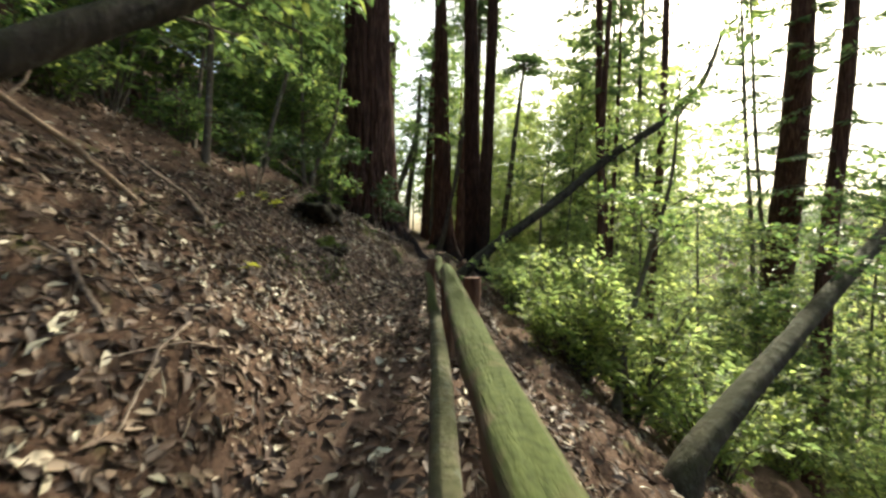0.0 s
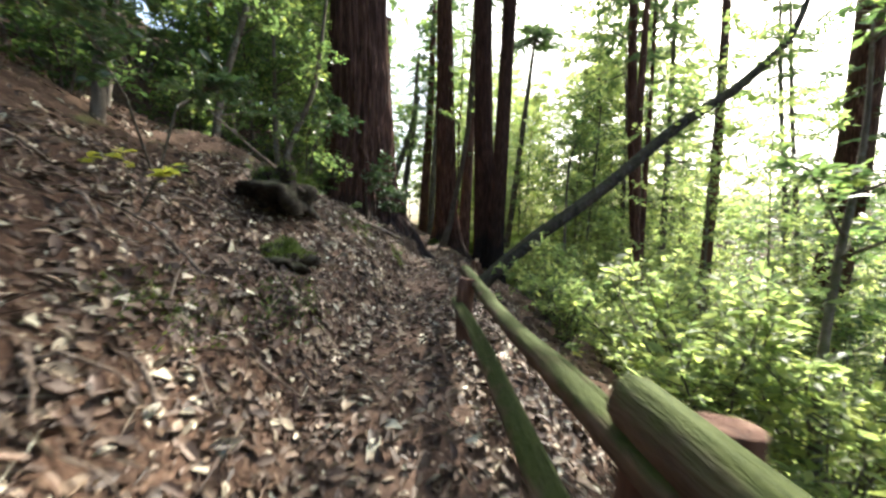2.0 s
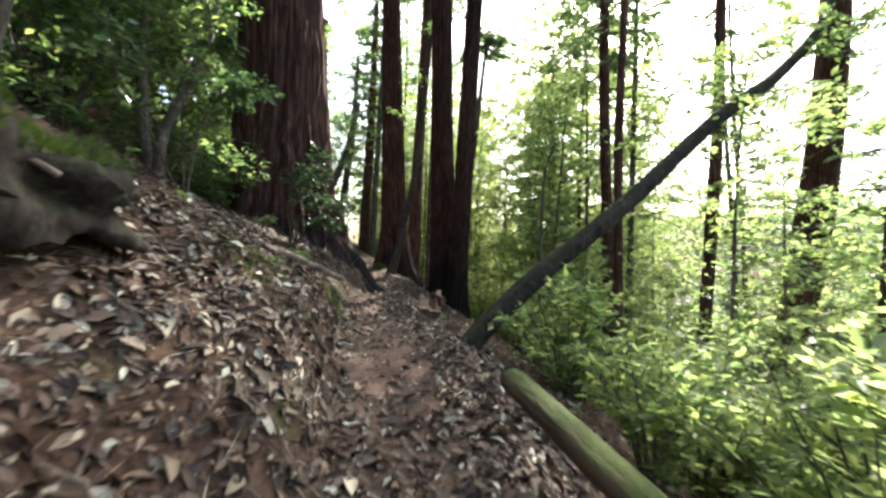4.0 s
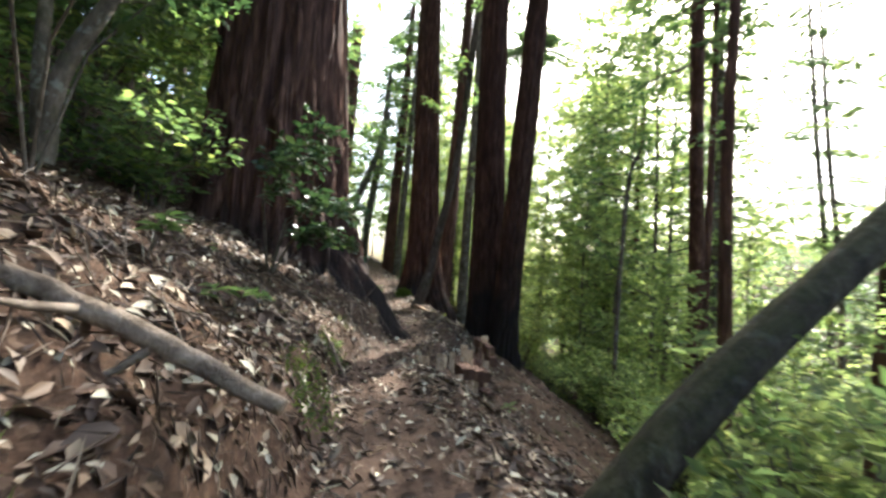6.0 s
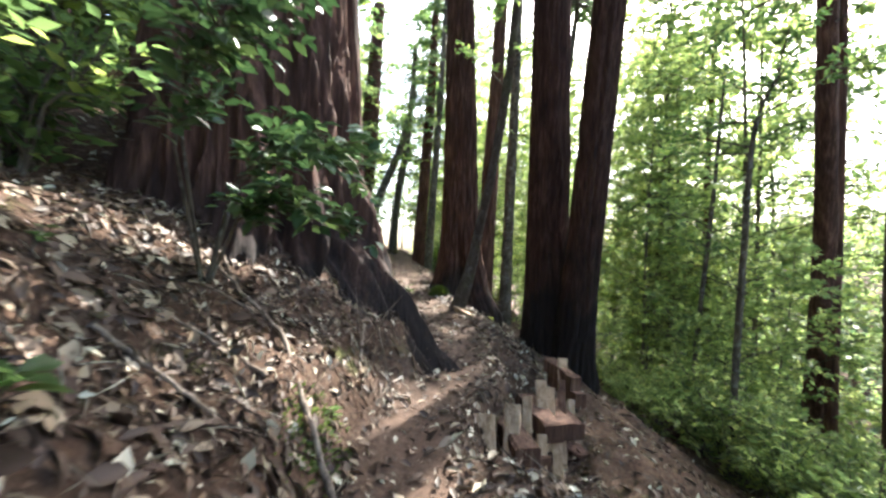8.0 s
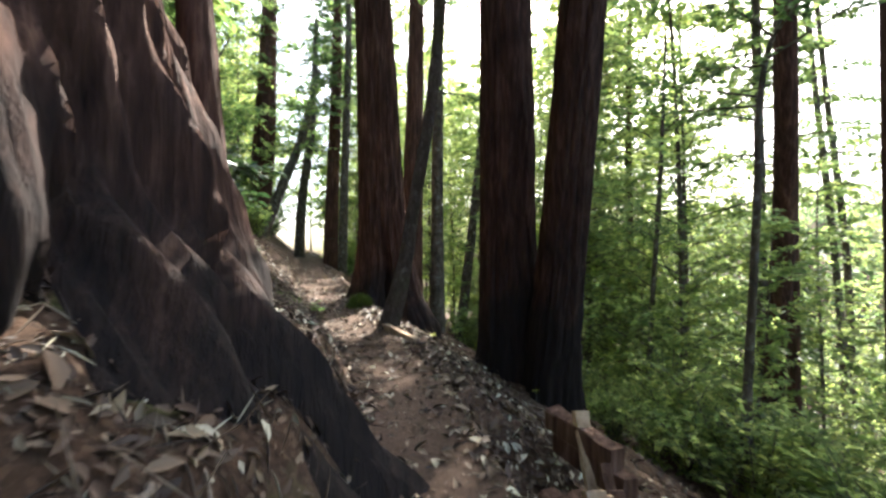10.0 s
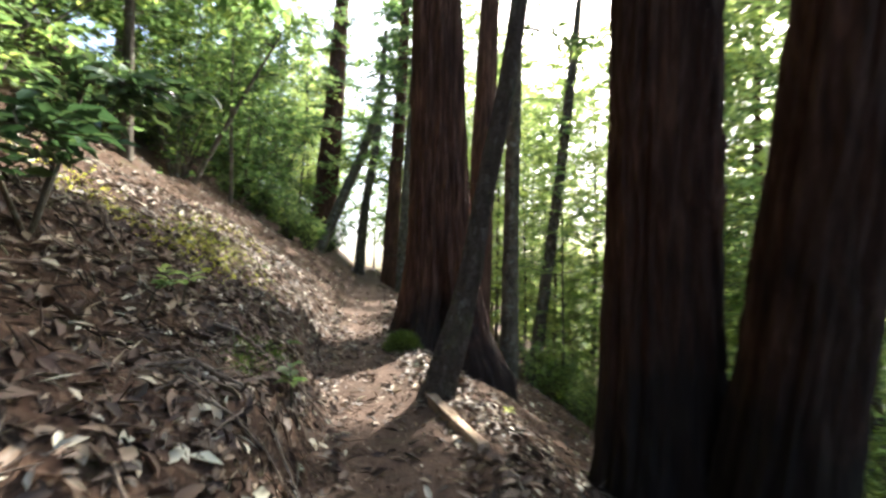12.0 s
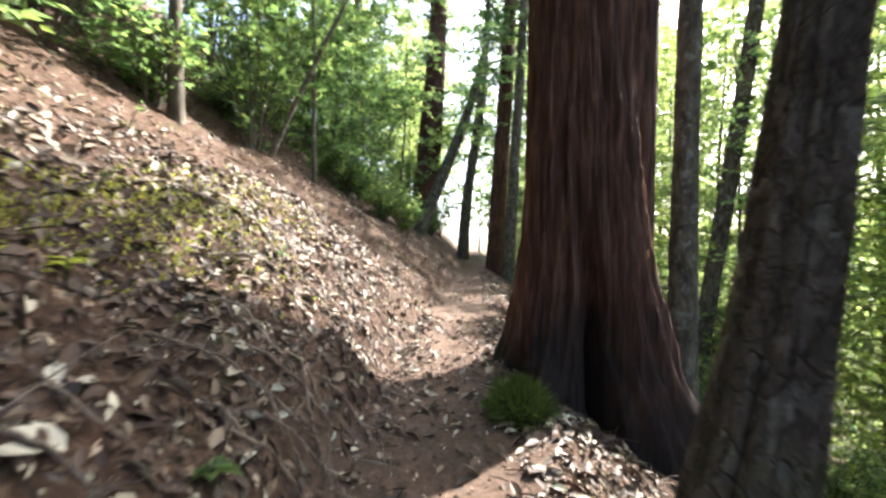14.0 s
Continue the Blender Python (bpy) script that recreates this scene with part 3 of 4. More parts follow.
# ---- smaller leaning trunks ----
def bole_along(name, pts, radii, mat, label, seed, seg=40, depth=.10, k=3, category="tree", n=60, crown_lo=.45):
    q = np.array(pts, float)
    root = thing(name, tuple(q[0]), label, category)
    t = np.linspace(0, len(q) - 1, n)
    idx = np.clip(t.astype(int), 0, len(q) - 2)
    f = t - idx
    p = []
    ext = np.r_[[2 * q[0] - q[1]], q, [2 * q[-1] - q[-2]]]
    for i, u in zip(idx, f):
        a, b, c, d = ext[i:i + 4]
        p.append(.5 * (2 * b + (c - a) * u + (2 * a - 5 * b + 4 * c - d) * u * u + (3 * b - a - 3 * c + d) * u ** 3))
    s = Soup()
    tube(s, np.array(p) - q[0], np.interp(t, np.arange(len(q)), radii), seg, furrow(seed, k, depth))
    piece("trunk", s.mesh("trunk", mat), root)
    rg = np.random.default_rng(seed + 500)
    p = np.array(p) - q[0]
    if name == "sapling" or name == "leaning_tree":
        sl, sb = Soup(), Soup()
        for b in range(7 if name == "sapling" else 9):
            i = int(n * rg.uniform(.5, .97))
            a = rg.uniform(0, 6.28)
            ln = rg.uniform(.7, 1.6)
            d = np.array([math.cos(a), math.sin(a), rg.uniform(.1, .6)])
            lp = [p[i], p[i] + d * ln * .5, p[i] + d * ln]
            limb = Soup()
            tube(limb, lp, [.02, .013, .005], 5, cap=False)
            arm = piece("branch", limb.mesh("branch", GREY_BARK), root)
            sl = Soup()
            limb_sprays(rg, lp, 9, .5, 12, sb, sl, .15, .42)
            piece("foliage", sl.mesh("foliage", LEAF_OAK, False), arm, kind="stuff")
        piece("twigwork", sb.mesh("twigwork", GREY_BARK), root, kind="stuff")
    elif name == "tree_trunk":
        sl = Soup()
        zs = p[:, 2]
        for b in range(6):
            z = rg.uniform(zs.max() * .15, zs.max() * .5)
            o = np.array([np.interp(z, zs, p[:, k]) for k in range(3)])
            a = rg.uniform(0, 6.28)
            ln = rg.uniform(.8, 2.2)
            limb = Soup()
            tube(limb, [o, o + np.array([math.cos(a), math.sin(a), .05]) * ln * .5, o + np.array([math.cos(a), math.sin(a), -.15]) * ln], [.022, .015, .004], 5, cap=False)
            piece("branch", limb.mesh("branch", GREY_BARK), root, "bare thin side branch")
        high_crown(root, lambda t: tuple(np.interp(t, zs, p[:, k]) for k in range(3)), seed + 70, zs.max() * crown_lo, zs.max(), 2.8, 36, 80, .36)
    return root


bole_along("leaning_tree", [(-.42, 21.15, .2), (-.24, 21.24, .75), (.03, 21.38, 1.7), (.21, 21.48, 2.7), (.56, 21.66, 4.5), (.86, 21.85, 7), (1.05, 22, 10), (1.2, 22.2, 15)],
           [.25, .165, .122, .105, .10, .10, .1, .05], PLATED, "leaning trunk with plated grey bark and moss at its foot", 33, 90, .22, 6, n=220)
bole_along("leaning_tree", [(.10, 11.7, -.3), (.48, 11.8, .22), (1.5, 12.0, 1.15), (3.3, 12.3, 2.5), (5.2, 12.6, 4.1), (6.8, 12.85, 5.2), (8.2, 13.1, 6.6), (9.0, 13.3, 8.5)],
           [.24, .165, .155, .145, .135, .12, .09, .04], DARK_BARK, "mossy grey trunk leaning far out over the slope", 34, 32, .10, 3, n=110)
bole_along("leaning_tree", [(2.3, 3.85, -1.3), (2.75, 4.15, -.75), (4.55, 5.24, .1), (6.5, 6.4, 1.0), (9, 7.8, 2.2), (12, 9.3, 4)],
           [.22, .15, .125, .12, .11, .08], DARK_BARK, "dark trunk leaning out over the ferny slope", 35, 28, .10, 3, n=60)
bole_along("sapling", [(2.75, 6.2, -1.5), (2.85, 6.3, -.95), (3.1, 6.6, .0), (3.6, 7.0, 1.2), (4.1, 7.3, 2.6), (4.3, 7.5, 4.5)], [.12, .07, .045, .04, .03, .012], GREY_BARK, "thin crooked sapling on the slope", 36, 12, .1, 3)
bole_along("leaning_tree", [(-6.0, 39.9, 2.0), (-5.6, 40.1, 3.6), (-4.7, 40.6, 6.3), (-3.6, 41, 9.5), (-2.6, 41.5, 14)], [.40, .33, .30, .27, .15], GREY_BARK, "dark leaning tree where the trail bends away", 37, 20)
bole_along("tree_trunk", [(-1.9, 39.9, -.3), (-1.75, 40, 5), (-1.5, 40, 12), (-1.3, 40, 22)], [.5, .40, .34, .2], REDWOOD, "straight orange-brown trunk beside the far trail", 38, 24)
bole_along("tree_trunk", [(-1.15, 38.5, -.6), (-1.05, 38.5, 5), (-.8, 38.5, 12), (-.6, 38.5, 22)], [.30, .24, .21, .12], GREY_BARK, "slim dark trunk beside the far trail", 39, 20)
bole_along("tree_trunk", [(-4.3, 46, 1.4), (-4.1, 46, 6), (-3.4, 46, 12), (-3, 46, 20)], [.4, .33, .3, .18], GREY_BARK, "pale trunk standing behind the leaning tree", 40, 20)
bole_along("tree_trunk", [(-7.6, 47.1, 2), (-7.3, 47.2, 6), (-6.9, 47.3, 12), (-6.5, 47.3, 24)], [1.0, .84, .78, .5], REDWOOD, "large redwood far along the hillside", 41, 32)
bole_along("tree_trunk", [(2.0, 27.4, -1.6), (2.0, 27.4, 3), (2.05, 27.3, 9), (2.1, 27.3, 18)], [.26, .2, .18, .1], GREY_BARK, "straight trunk below the trail with mottled bark", 42, 20, crown_lo=.85)
bole_along("tree_trunk", [(4.3, 33.2, -2.8), (4.75, 33.0, 1), (5.1, 32.5, 5), (5.5, 32, 10), (6.1, 32, 16)], [.3, .23, .21, .18, .1], GREY_BARK, "tilted trunk on the lower slope", 43, 20, crown_lo=.94)
bole_along("tree_trunk", [(10.0, 23.2, -5.6), (8.9, 21.8, -.5), (8.35, 21.1, 3), (7.8, 20.6, 7), (7.5, 20.4, 14), (7.4, 20.4, 24)], [.34, .22, .22, .2, .16, .1], REDWOOD, "red-brown trunk curving up from the slope", 44, 20)
bole_along("tree_trunk", [(11.35, 24.1, -6.8), (11.35, 24, 0), (11.4, 24, 8), (11.4, 24, 18)], [.2, .15, .13, .07], GREY_BARK, "slim trunk on the lower slope", 45, 14)
bole_along("sapling", [(4.75, 19.2, -2.2), (4.6, 18.95, 0), (4.5, 18.7, 2.2), (4.55, 18.6, 4.2), (4.9, 18.5, 5.3)], [.08, .06, .055, .04, .02], GREY_BARK, "thin bent sapling on the slope", 46, 12)
bole_along("sapling", [(7.0, 23.9, -3.8), (7.16, 23.77, 0), (7.4, 23.6, 4), (7.6, 23.5, 8)], [.09, .07, .06, .03], GREY_BARK, "thin sapling with slight lean", 47, 12)
bole_along("tree_trunk", [(10.3, 31.5, -6), (10.3, 31.5, 0), (10.4, 31.4, 8), (10.5, 31.4, 16)], [.2, .14, .12, .06], GREY_BARK, "slim trunk among green leaves", 48, 14)
bole_along("tree_trunk", [(18.6, 23.5, -13), (17.9, 22, -6), (17.4, 20.9, 0), (16.9, 19.8, 5), (16.6, 19.2, 11), (16.5, 19, 20)], [.95, .75, .66, .6, .5, .3], REDWOOD, "large red-brown trunk down the slope", 49, 28)
for dx in (0, .7):
    bole_along("tree_trunk", [(22.6 + dx, 28.6 + dx, -14), (22.2 + dx, 28.8, 0), (21.4 + dx, 29, 10), (20.8 + dx, 29.2, 20)], [.25, .16, .13, .07], GREY_BARK, "one of two thin trunks against the sky", 52, 12)
bole_along("tree_trunk", [(16.0, 16.9, -10), (16.1, 16.9, 0), (16.6, 16.9, 9), (17, 17, 20)], [.42, .32, .28, .15], REDWOOD, "red-brown trunk on the lower slope", 53, 18)
bole_along("sapling", [(-6.66, 31, 3.2), (-6.75, 31, 5), (-6.9, 31, 8), (-7, 31, 11)], [.09, .07, .06, .02], GREY_BARK, "thin sapling on the bank", 54, 10)
bole_along("sapling", [(-7.5, 29.4, 3.4), (-7.0, 29.5, 4.8), (-6.0, 29.9, 7.5), (-5.0, 30.3, 10)], [.1, .07, .06, .02], GREY_BARK, "bent sapling leaning over the bank", 55, 10)


# ---- understorey trees and shrubs, built once and repeated ----
def clear_of_gap(x, y):
    """Outside the open valley gap towards the sun."""
    return not -5 < .81 * x - .588 * y < 7


rng = np.random.default_rng(5)
OAK = "slender broadleaf tree with small glossy green leaves"
PALE = "slender tree with pale sunlit green leaves"
oaks = [broadleaf_tree("understorey_tree", 100 + i, h, r, lo, cr, 34, 9, 11, .225, LEAF_OAK if i % 2 else LEAF_SUNLIT, OAK if i % 2 else PALE, lean=ln, wide=.5)
        for i, (h, r, lo, cr, ln) in enumerate([(8, .045, .8, 1.6, (.05, 0)), (10, .055, 1.4, 1.9, (-.04, .03)), (12, .065, 1.6, 2.1, (.03, -.05)), (6.5, .035, .5, 1.5, (0, .08)), (14, .075, 3.0, 2.4, (-.03, 0)), (9, .045, 2.0, 2.0, (.1, .06))])]
firs = [needle_tree("conifer", 200 + i, h, r, lo, cr, 80, 44, LEAF_NEEDLE, "conifer with drooping sprays of fine needles", .48) for i, (h, r, lo, cr) in enumerate([(16, .13, 1.0, 2.4), (22, .19, 4, 3.0), (11, .08, .8, 1.9)])]
bushes = [bush("shrub", 300 + i, h, sp, 12, 9, 12, sz * 1.15, LEAF_OAK if i in (2, 3) else LEAF_SUNLIT, "leafy green shrub growing on the slope") for i, (h, sp, sz) in enumerate([(1.3, .8, .11), (1.8, 1.0, .125), (.8, .7, .095), (2.4, 1.1, .135)])]
talls = [needle_tree("conifer", 230 + i, h, r, lo, 3.2, 84, 34, LEAF_NEEDLE, "tall conifer added to shade the trail, foliage high above", .42) for i, (h, r, lo) in enumerate([(33, .16, 17), (37, .19, 19), (30, .14, 15)])]
woods = [broadleaf_tree("broadleaf_tree", 160 + i, h, .13, lo, cr, 56, 13, 9, .31, LEAF_SUNLIT, "tall slender broadleaf tree with green leaves coloured as sunlit", lean=(.02, -.01), wide=.5)
         for i, (h, lo, cr) in enumerate([(22, 2.5, 3.4), (24, 3.0, 3.8), (19, 1.5, 3.2)])]
used = {id(o): False for o in oaks + firs + bushes + talls + woods}


def woodland(n, xr, yr, smin, smax, keep, group):
    """Tall woods, kept low enough along the sun's way to the open bank."""
    made = tries = 0
    while made < n and tries < n * 40:
        tries += 1
        x, y = float(rng.uniform(*xr)), float(rng.uniform(*yr))
        u, sc = .81 * x - .588 * y, float(rng.uniform(smin, smax))
        if not room(x, y, 4) or not keep(x, y) or any((x - a) ** 2 + (y - b) ** 2 < 2.2 for a, b in spots):
            continue
        if -18 < u < -10.5:
            top = .93 * (.588 * (x + 2.5) + .81 * (y - 22.5)) - 1.5
            sc = min(sc, (top - ground_at(x, y)) / 25)
            if sc < .3:
                continue
        spots.append((x, y))
        plant(woods, x, y, sc, group)
        made += 1



def plant(kinds, x, y, scale, group):
    ob = kinds[int(rng.integers(len(kinds)))]
    turn = float(rng.uniform(0, 360))
    if not used[id(ob)]:
        used[id(ob)] = True
        tagged(move(ob, x, y, turn, scale), group=group)
    else:
        tagged(put(ob, x, y, turn, scale, .05), group=group)


def room(x, y, gap):
    l, r, _ = trail(y)
    return x > r + gap or x < l - gap


spots = []


def scatter(kinds, n, xr, yr, gap, apart, smin, smax, group, keep=None):
    made = tries = 0
    while made < n and tries < n * 40:
        tries += 1
        y = float(rng.uniform(*yr))
        x = float(rng.uniform(*xr))
        if not room(x, y, gap) or (keep and not keep(x, y)) or any((x - a) ** 2 + (y - b) ** 2 < apart * apart for a, b in spots):
            continue
        spots.append((x, y))
        plant(kinds, x, y, float(rng.uniform(smin, smax)), group)
        made += 1


scatter(oaks[::2], 15, (4.6, 15), (4, 42), 4.8, 1.5, .75, 1.15, "understorey trees on the slope", lambda x, y: (y > 17.5 or x > 10.5) and not -14.3 < .81 * x - .588 * y < -11.2 and not -16.3 < .81 * x - .588 * y < -15.1)
scatter(oaks[::2], 12, (-11, 3), (46, 62), 1.5, 1.6, 1.3, 2.0, "understorey trees along the trail")
# Added conifers, crowns mostly out of view, that block sun and sky fill.
for x, y, sc in ((8.5, 16.2, 1), (9.0, 21.5, 1), (7.3, 18.7, .95), (12.5, 31, 1.1), (1.5, 45, 1),
                 (-7.5, -3, .9), (-9, 2.5, 1), (-8.5, 8, .9), (-10, 13, 1), (-9.5, 19, .9), (-4, -7, .9), (1.5, -8, 1), (6, -6, 1), (-14, 5, 1.1), (-14, 16, 1.1), (-4.5, -1.8, .9), (3.5, -3.6, .9), (-6.8, 1.2, .9)):
    spots.append((x, y))
    plant(talls, x, y, sc, "tall conifers around the trail")
for x, y, sc in ((-7.3, 50, 1.2), (-1.3, 46.2, 1.1), (-4.4, 58, 1.6), (-9, 57, 1.8), (-1, 52, 1.6)):
    spots.append((x, y))
    plant(oaks, x, y, sc, "understorey trees along the trail")
for x, y, sc in ((-.6, 43.5, 1.3), (-1.0, 41.2, 1.1), (-7.2, 41.6, 1.4), (-7.8, 44, 1.5), (-5.6, 37, 1.0), (-5.0, 34.5, .9)):
    plant(bushes, x, y, sc, "shrubs along the trail")
plant(oaks[4:5], 6.6, 13.6, .95, "understorey trees on the slope")
woodland(20, (14, 44), (2, 72), .7, 1.1, clear_of_gap, "broadleaf trees on the slope")
for x, y, sc in ((11.6, 27.2, 1.0), (8.6, 29.5, .75), (5.6, 33.0, .6), (13, 34, 1.1), (9.8, 25.4, 1.0), (11, 31.5, 1.05), (14.6, 37, 1.15), (10, 40, 1.0), (5, 43, .9), (16, 42, 1.2)):
    spots.append((x, y))
    plant(woods, x, y, sc, "broadleaf trees on the slope")
woodland(13, (2, 22), (34, 62), .9, 1.2, clear_of_gap, "broadleaf trees on the slope")
scatter(oaks, 24, (7, 27), (14, 46), 6, 1.6, .65, 1.0, "understorey trees on the slope", lambda x, y: not clear_of_gap(x, y))
scatter(oaks[1::2], 34, (-15, -4), (4, 50), 3.6, 1.3, .75, 1.3, "understorey trees on the bank")
scatter(oaks[::2], 22, (-20, 12), (48, 78), 3.0, 1.7, 1.3, 2.1, "understorey trees along the trail")
# Unseen trees behind the start, added to cut fill light on bark and bank.
scatter(oaks, 9, (-14, 14), (-16, -4), 2.5, 2.5, 1.2, 1.8, "understorey trees along the trail")
scatter(firs, 10, (16, 34), (4, 56), 14, 3, .8, 1.3, "conifers", clear_of_gap)
scatter(firs, 12, (-24, 30), (54, 90), 4, 3, .9, 1.6, "conifers")
scatter(firs, 14, (34, 90), (0, 90), 20, 4, 1.2, 1.9, "conifers", clear_of_gap)
spots.clear()
scatter(bushes[:2], 50, (1.8, 10), (2, 36), 2.4, .8, .6, .95, "shrubs on the slope", lambda x, y: (y > 5.5 or x > 7.5) and (y < 11.5 or y > 26 or x > 3.6))
scatter(bushes[:2], 34, (8, 22), (0, 50), 6, 1.4, 1.2, 2.0, "shrubs on the slope")
scatter(bushes[2:], 46, (-11, -3.2), (5, 40), 2.4, .9, .8, 1.4, "shrubs on the bank")
scatter(bushes, 24, (-12, 4), (31, 54), 1.5, 1.0, .8, 1.5, "shrubs along the trail")
spots.clear()
scatter(bushes[:2], 42, (1.2, 5.5), (6.5, 21), 1.7, .55, .55, .95, "shrubs on the slope", lambda x, y: not 12.5 < y < 22.5 or x > 3.6)


def far_woods():
    """Wooded far side of the valley."""
    g = np.random.default_rng(77)
    s = Soup()
    n = 1500
    x, y = g.uniform(45, 260, n), g.uniform(-60, 300, n)
    z = land(x, y, False)
    for cx, cy, cz in zip(x, y, z):
        hh, k = g.uniform(7, 15), 46
        t = g.uniform(0, 1, k)
        a = g.uniform(0, 6.28, k)
        rad = (1.05 - t) ** .7 * g.uniform(.3, 1, k) * hh * .26
        q = np.stack([cx + np.cos(a) * rad, cy + np.sin(a) * rad, cz + 1 + t * hh], 1)
        ax = np.stack([np.cos(a), np.sin(a), g.normal(-.2, .4, k)], 1)
        L = g.uniform(.9, 2.0, k)
        leaves(s, q, ax, np.array([0, 0, 1.0])[None] + g.normal(0, .5, (k, 3)), L, L * .6)
    tagged(new("far_woods", s.mesh("far_woods", LEAF_NEEDLE, False)), "wooded green hillside across the valley", "woods", kind="stuff")


far_woods()


# ---- the rail fence ----
fence = thing("rail_fence", (.1, 3.95, ground_at(.1, 3.95)), "old mossy split-rail wooden fence along the trail edge", "fence")
FO = np.array(fence.location)


def timber(name, a, b, ra, rb, seed, mat, label="", seg=14, flat=.15, n=36, parent=None, origin=None):
    t = np.linspace(0, 1, n)[:, None]
    r = np.random.default_rng(seed)
    p = np.array(a) + (np.array(b) - np.array(a)) * t + np.c_[.012 * np.sin(t[:, 0] * 7 + seed), .0 * t[:, 0], .014 * np.sin(t[:, 0] * 5 + seed)]
    s = Soup()
    f = furrow(seed, 2.2, .16)
    tube(s, p - (FO if origin is None else np.array(origin)), np.interp(t[:, 0], [0, 1], [ra, rb]), seg, lambda th, q: f(th, q) * (1 + flat * np.sign(np.cos(2 * th + seed)) * np.abs(np.cos(2 * th + seed)) ** .5))
    return piece(name, s.mesh(name, mat), parent or fence, label)


timber("rail", (.30, -2.2, .80), (.04, 3.98, 1.0), .085, .085, 1, MOSSY, "thick rail covered in green moss", 20)
timber("rail", (.02, 3.7, .90), (-.10, 8.2, .93), .055, .075, 2, MOSSY, "mossy split rail", 14)
timber("rail", (.10, 3.8, .86), (-.02, 6.6, .90), .04, .03, 7, MOSSY, "", 12)
timber("rail", (.12, -2.0, .42), (-.06, 4.1, .60), .06, .05, 3, GREY_BARK, "bare grey-brown lower rail", 14)
timber("rail", (-.06, 3.8, .62), (-.26, 7.1, .72), .05, .05, 4, MOSSY, "", 14)
for px, py, hh, seed in ((.06, 3.95, .95, 11), (-.20, 6.85, 1.0, 12), (.2, -1.5, .8, 13)):
    timber("post", (px, py, ground_at(px, py) - .3), (px + .02, py, hh), .085, .07, seed, TIMBER, "dark split wooden post", 14, n=14)
timber("post", (.30, 4.02, ground_at(.3, 4.02) - .3), (.29, 4.0, .95), .085, .08, 14, TIMBER, "dark split wooden post", 12, n=14)


# ---- leaf litter, twigs and small growth ----
def lie_on(x, y):
    e = .04
    z = land(x, y)
    nx, ny = (land(x - e, y) - land(x + e, y)) / (2 * e), (land(x, y - e) - land(x, y + e)) / (2 * e)
    return z, unit(np.stack([nx, ny, np.ones_like(nx)], 1))


def litter(name, n, u_lo, u_hi, y_lo, y_hi, size, seed, fine, label, keep=0.25):
    """Dead leaves strewn from u_lo to u_hi metres right of the trail's middle; fewer on the trodden part."""
    g = np.random.default_rng(seed)
    y = g.uniform(y_lo, y_hi, n)
    l, r, _ = trail(y)
    x = (l + r) / 2 + g.uniform(u_lo, u_hi, n)
    inside = np.abs(x - (l + r) / 2) < (r - l) * .38
    clump = fbm(x * 1.3, y * 1.3, seed) * .6 + .5
    ok = (~inside | (g.uniform(0, 1, n) < keep)) & (g.uniform(0, 1, n) < np.clip(clump + .35, .15, 1))
    x, y = x[ok], y[ok]
    z, nr = lie_on(x, y)
    k = len(x)
    nr = unit(nr + g.normal(0, .38, (k, 3)))
    ax = np.cross(nr, g.normal(0, 1, (k, 3)))
    L = size * np.clip(g.lognormal(0, .35, k), .4, 2.0)
    s = Soup()
    leaves(s, np.stack([x, y, z + .008 + .02 * g.uniform(0, 1, k)], 1) - unit(ax) * L[:, None] * .5, ax, nr, L, L * g.uniform(.34, .5, k), fold=.22, fine=fine)
    tagged(new(name, s.mesh(name, LITTER, False)), label, "leaf litter", kind="stuff")


litter("leaf_litter", 40000, -3.2, 1.6, -.3, 27, .082, 1, True, "curled tan and brown dead leaves covering the ground")
litter("leaf_litter", 52000, -8, 5.5, -.5, 38, .085, 2, False, "brown dead leaves covering the hillside")
litter("leaf_litter", 34000, -3.0, 1.6, -.3, 25, .032, 3, False, "small leaf scraps on the trail and bank", .75)

litter("leaf_litter", 8000, -1.6, 1.7, -.4, 9.5, .085, 14, True, "brown dead leaves strewn over the trail by the fence", 1.0)


def needle_litter():
    """Reddish dead sprigs, thin and tangled."""
    g = np.random.default_rng(8)
    n = 26000
    y = g.uniform(-.3, 27, n)
    l, r, _ = trail(y)
    x = (l + r) / 2 + np.where(g.uniform(0, 1, n) < .75, g.uniform(-3.2, -.3, n), g.uniform(.3, 1.8, n))
    z, nr = lie_on(x, y)
    nr = unit(nr + g.normal(0, .3, (n, 3)))
    ax = unit(np.cross(nr, g.normal(0, 1, (n, 3)))) + nr * g.uniform(-.1, .35, (n, 1))
    L = g.uniform(.06, .22, n)
    s = Soup()
    leaves(s, np.stack([x, y, z + .006], 1), ax, nr, L, .006 + .004 * g.uniform(0, 1, n), fold=.3)
    tagged(new("needle_litter", s.mesh("needle_litter", LITTER, False)), "reddish dead needle sprigs and fine twigs on the bank", "leaf litter", kind="stuff")


needle_litter()


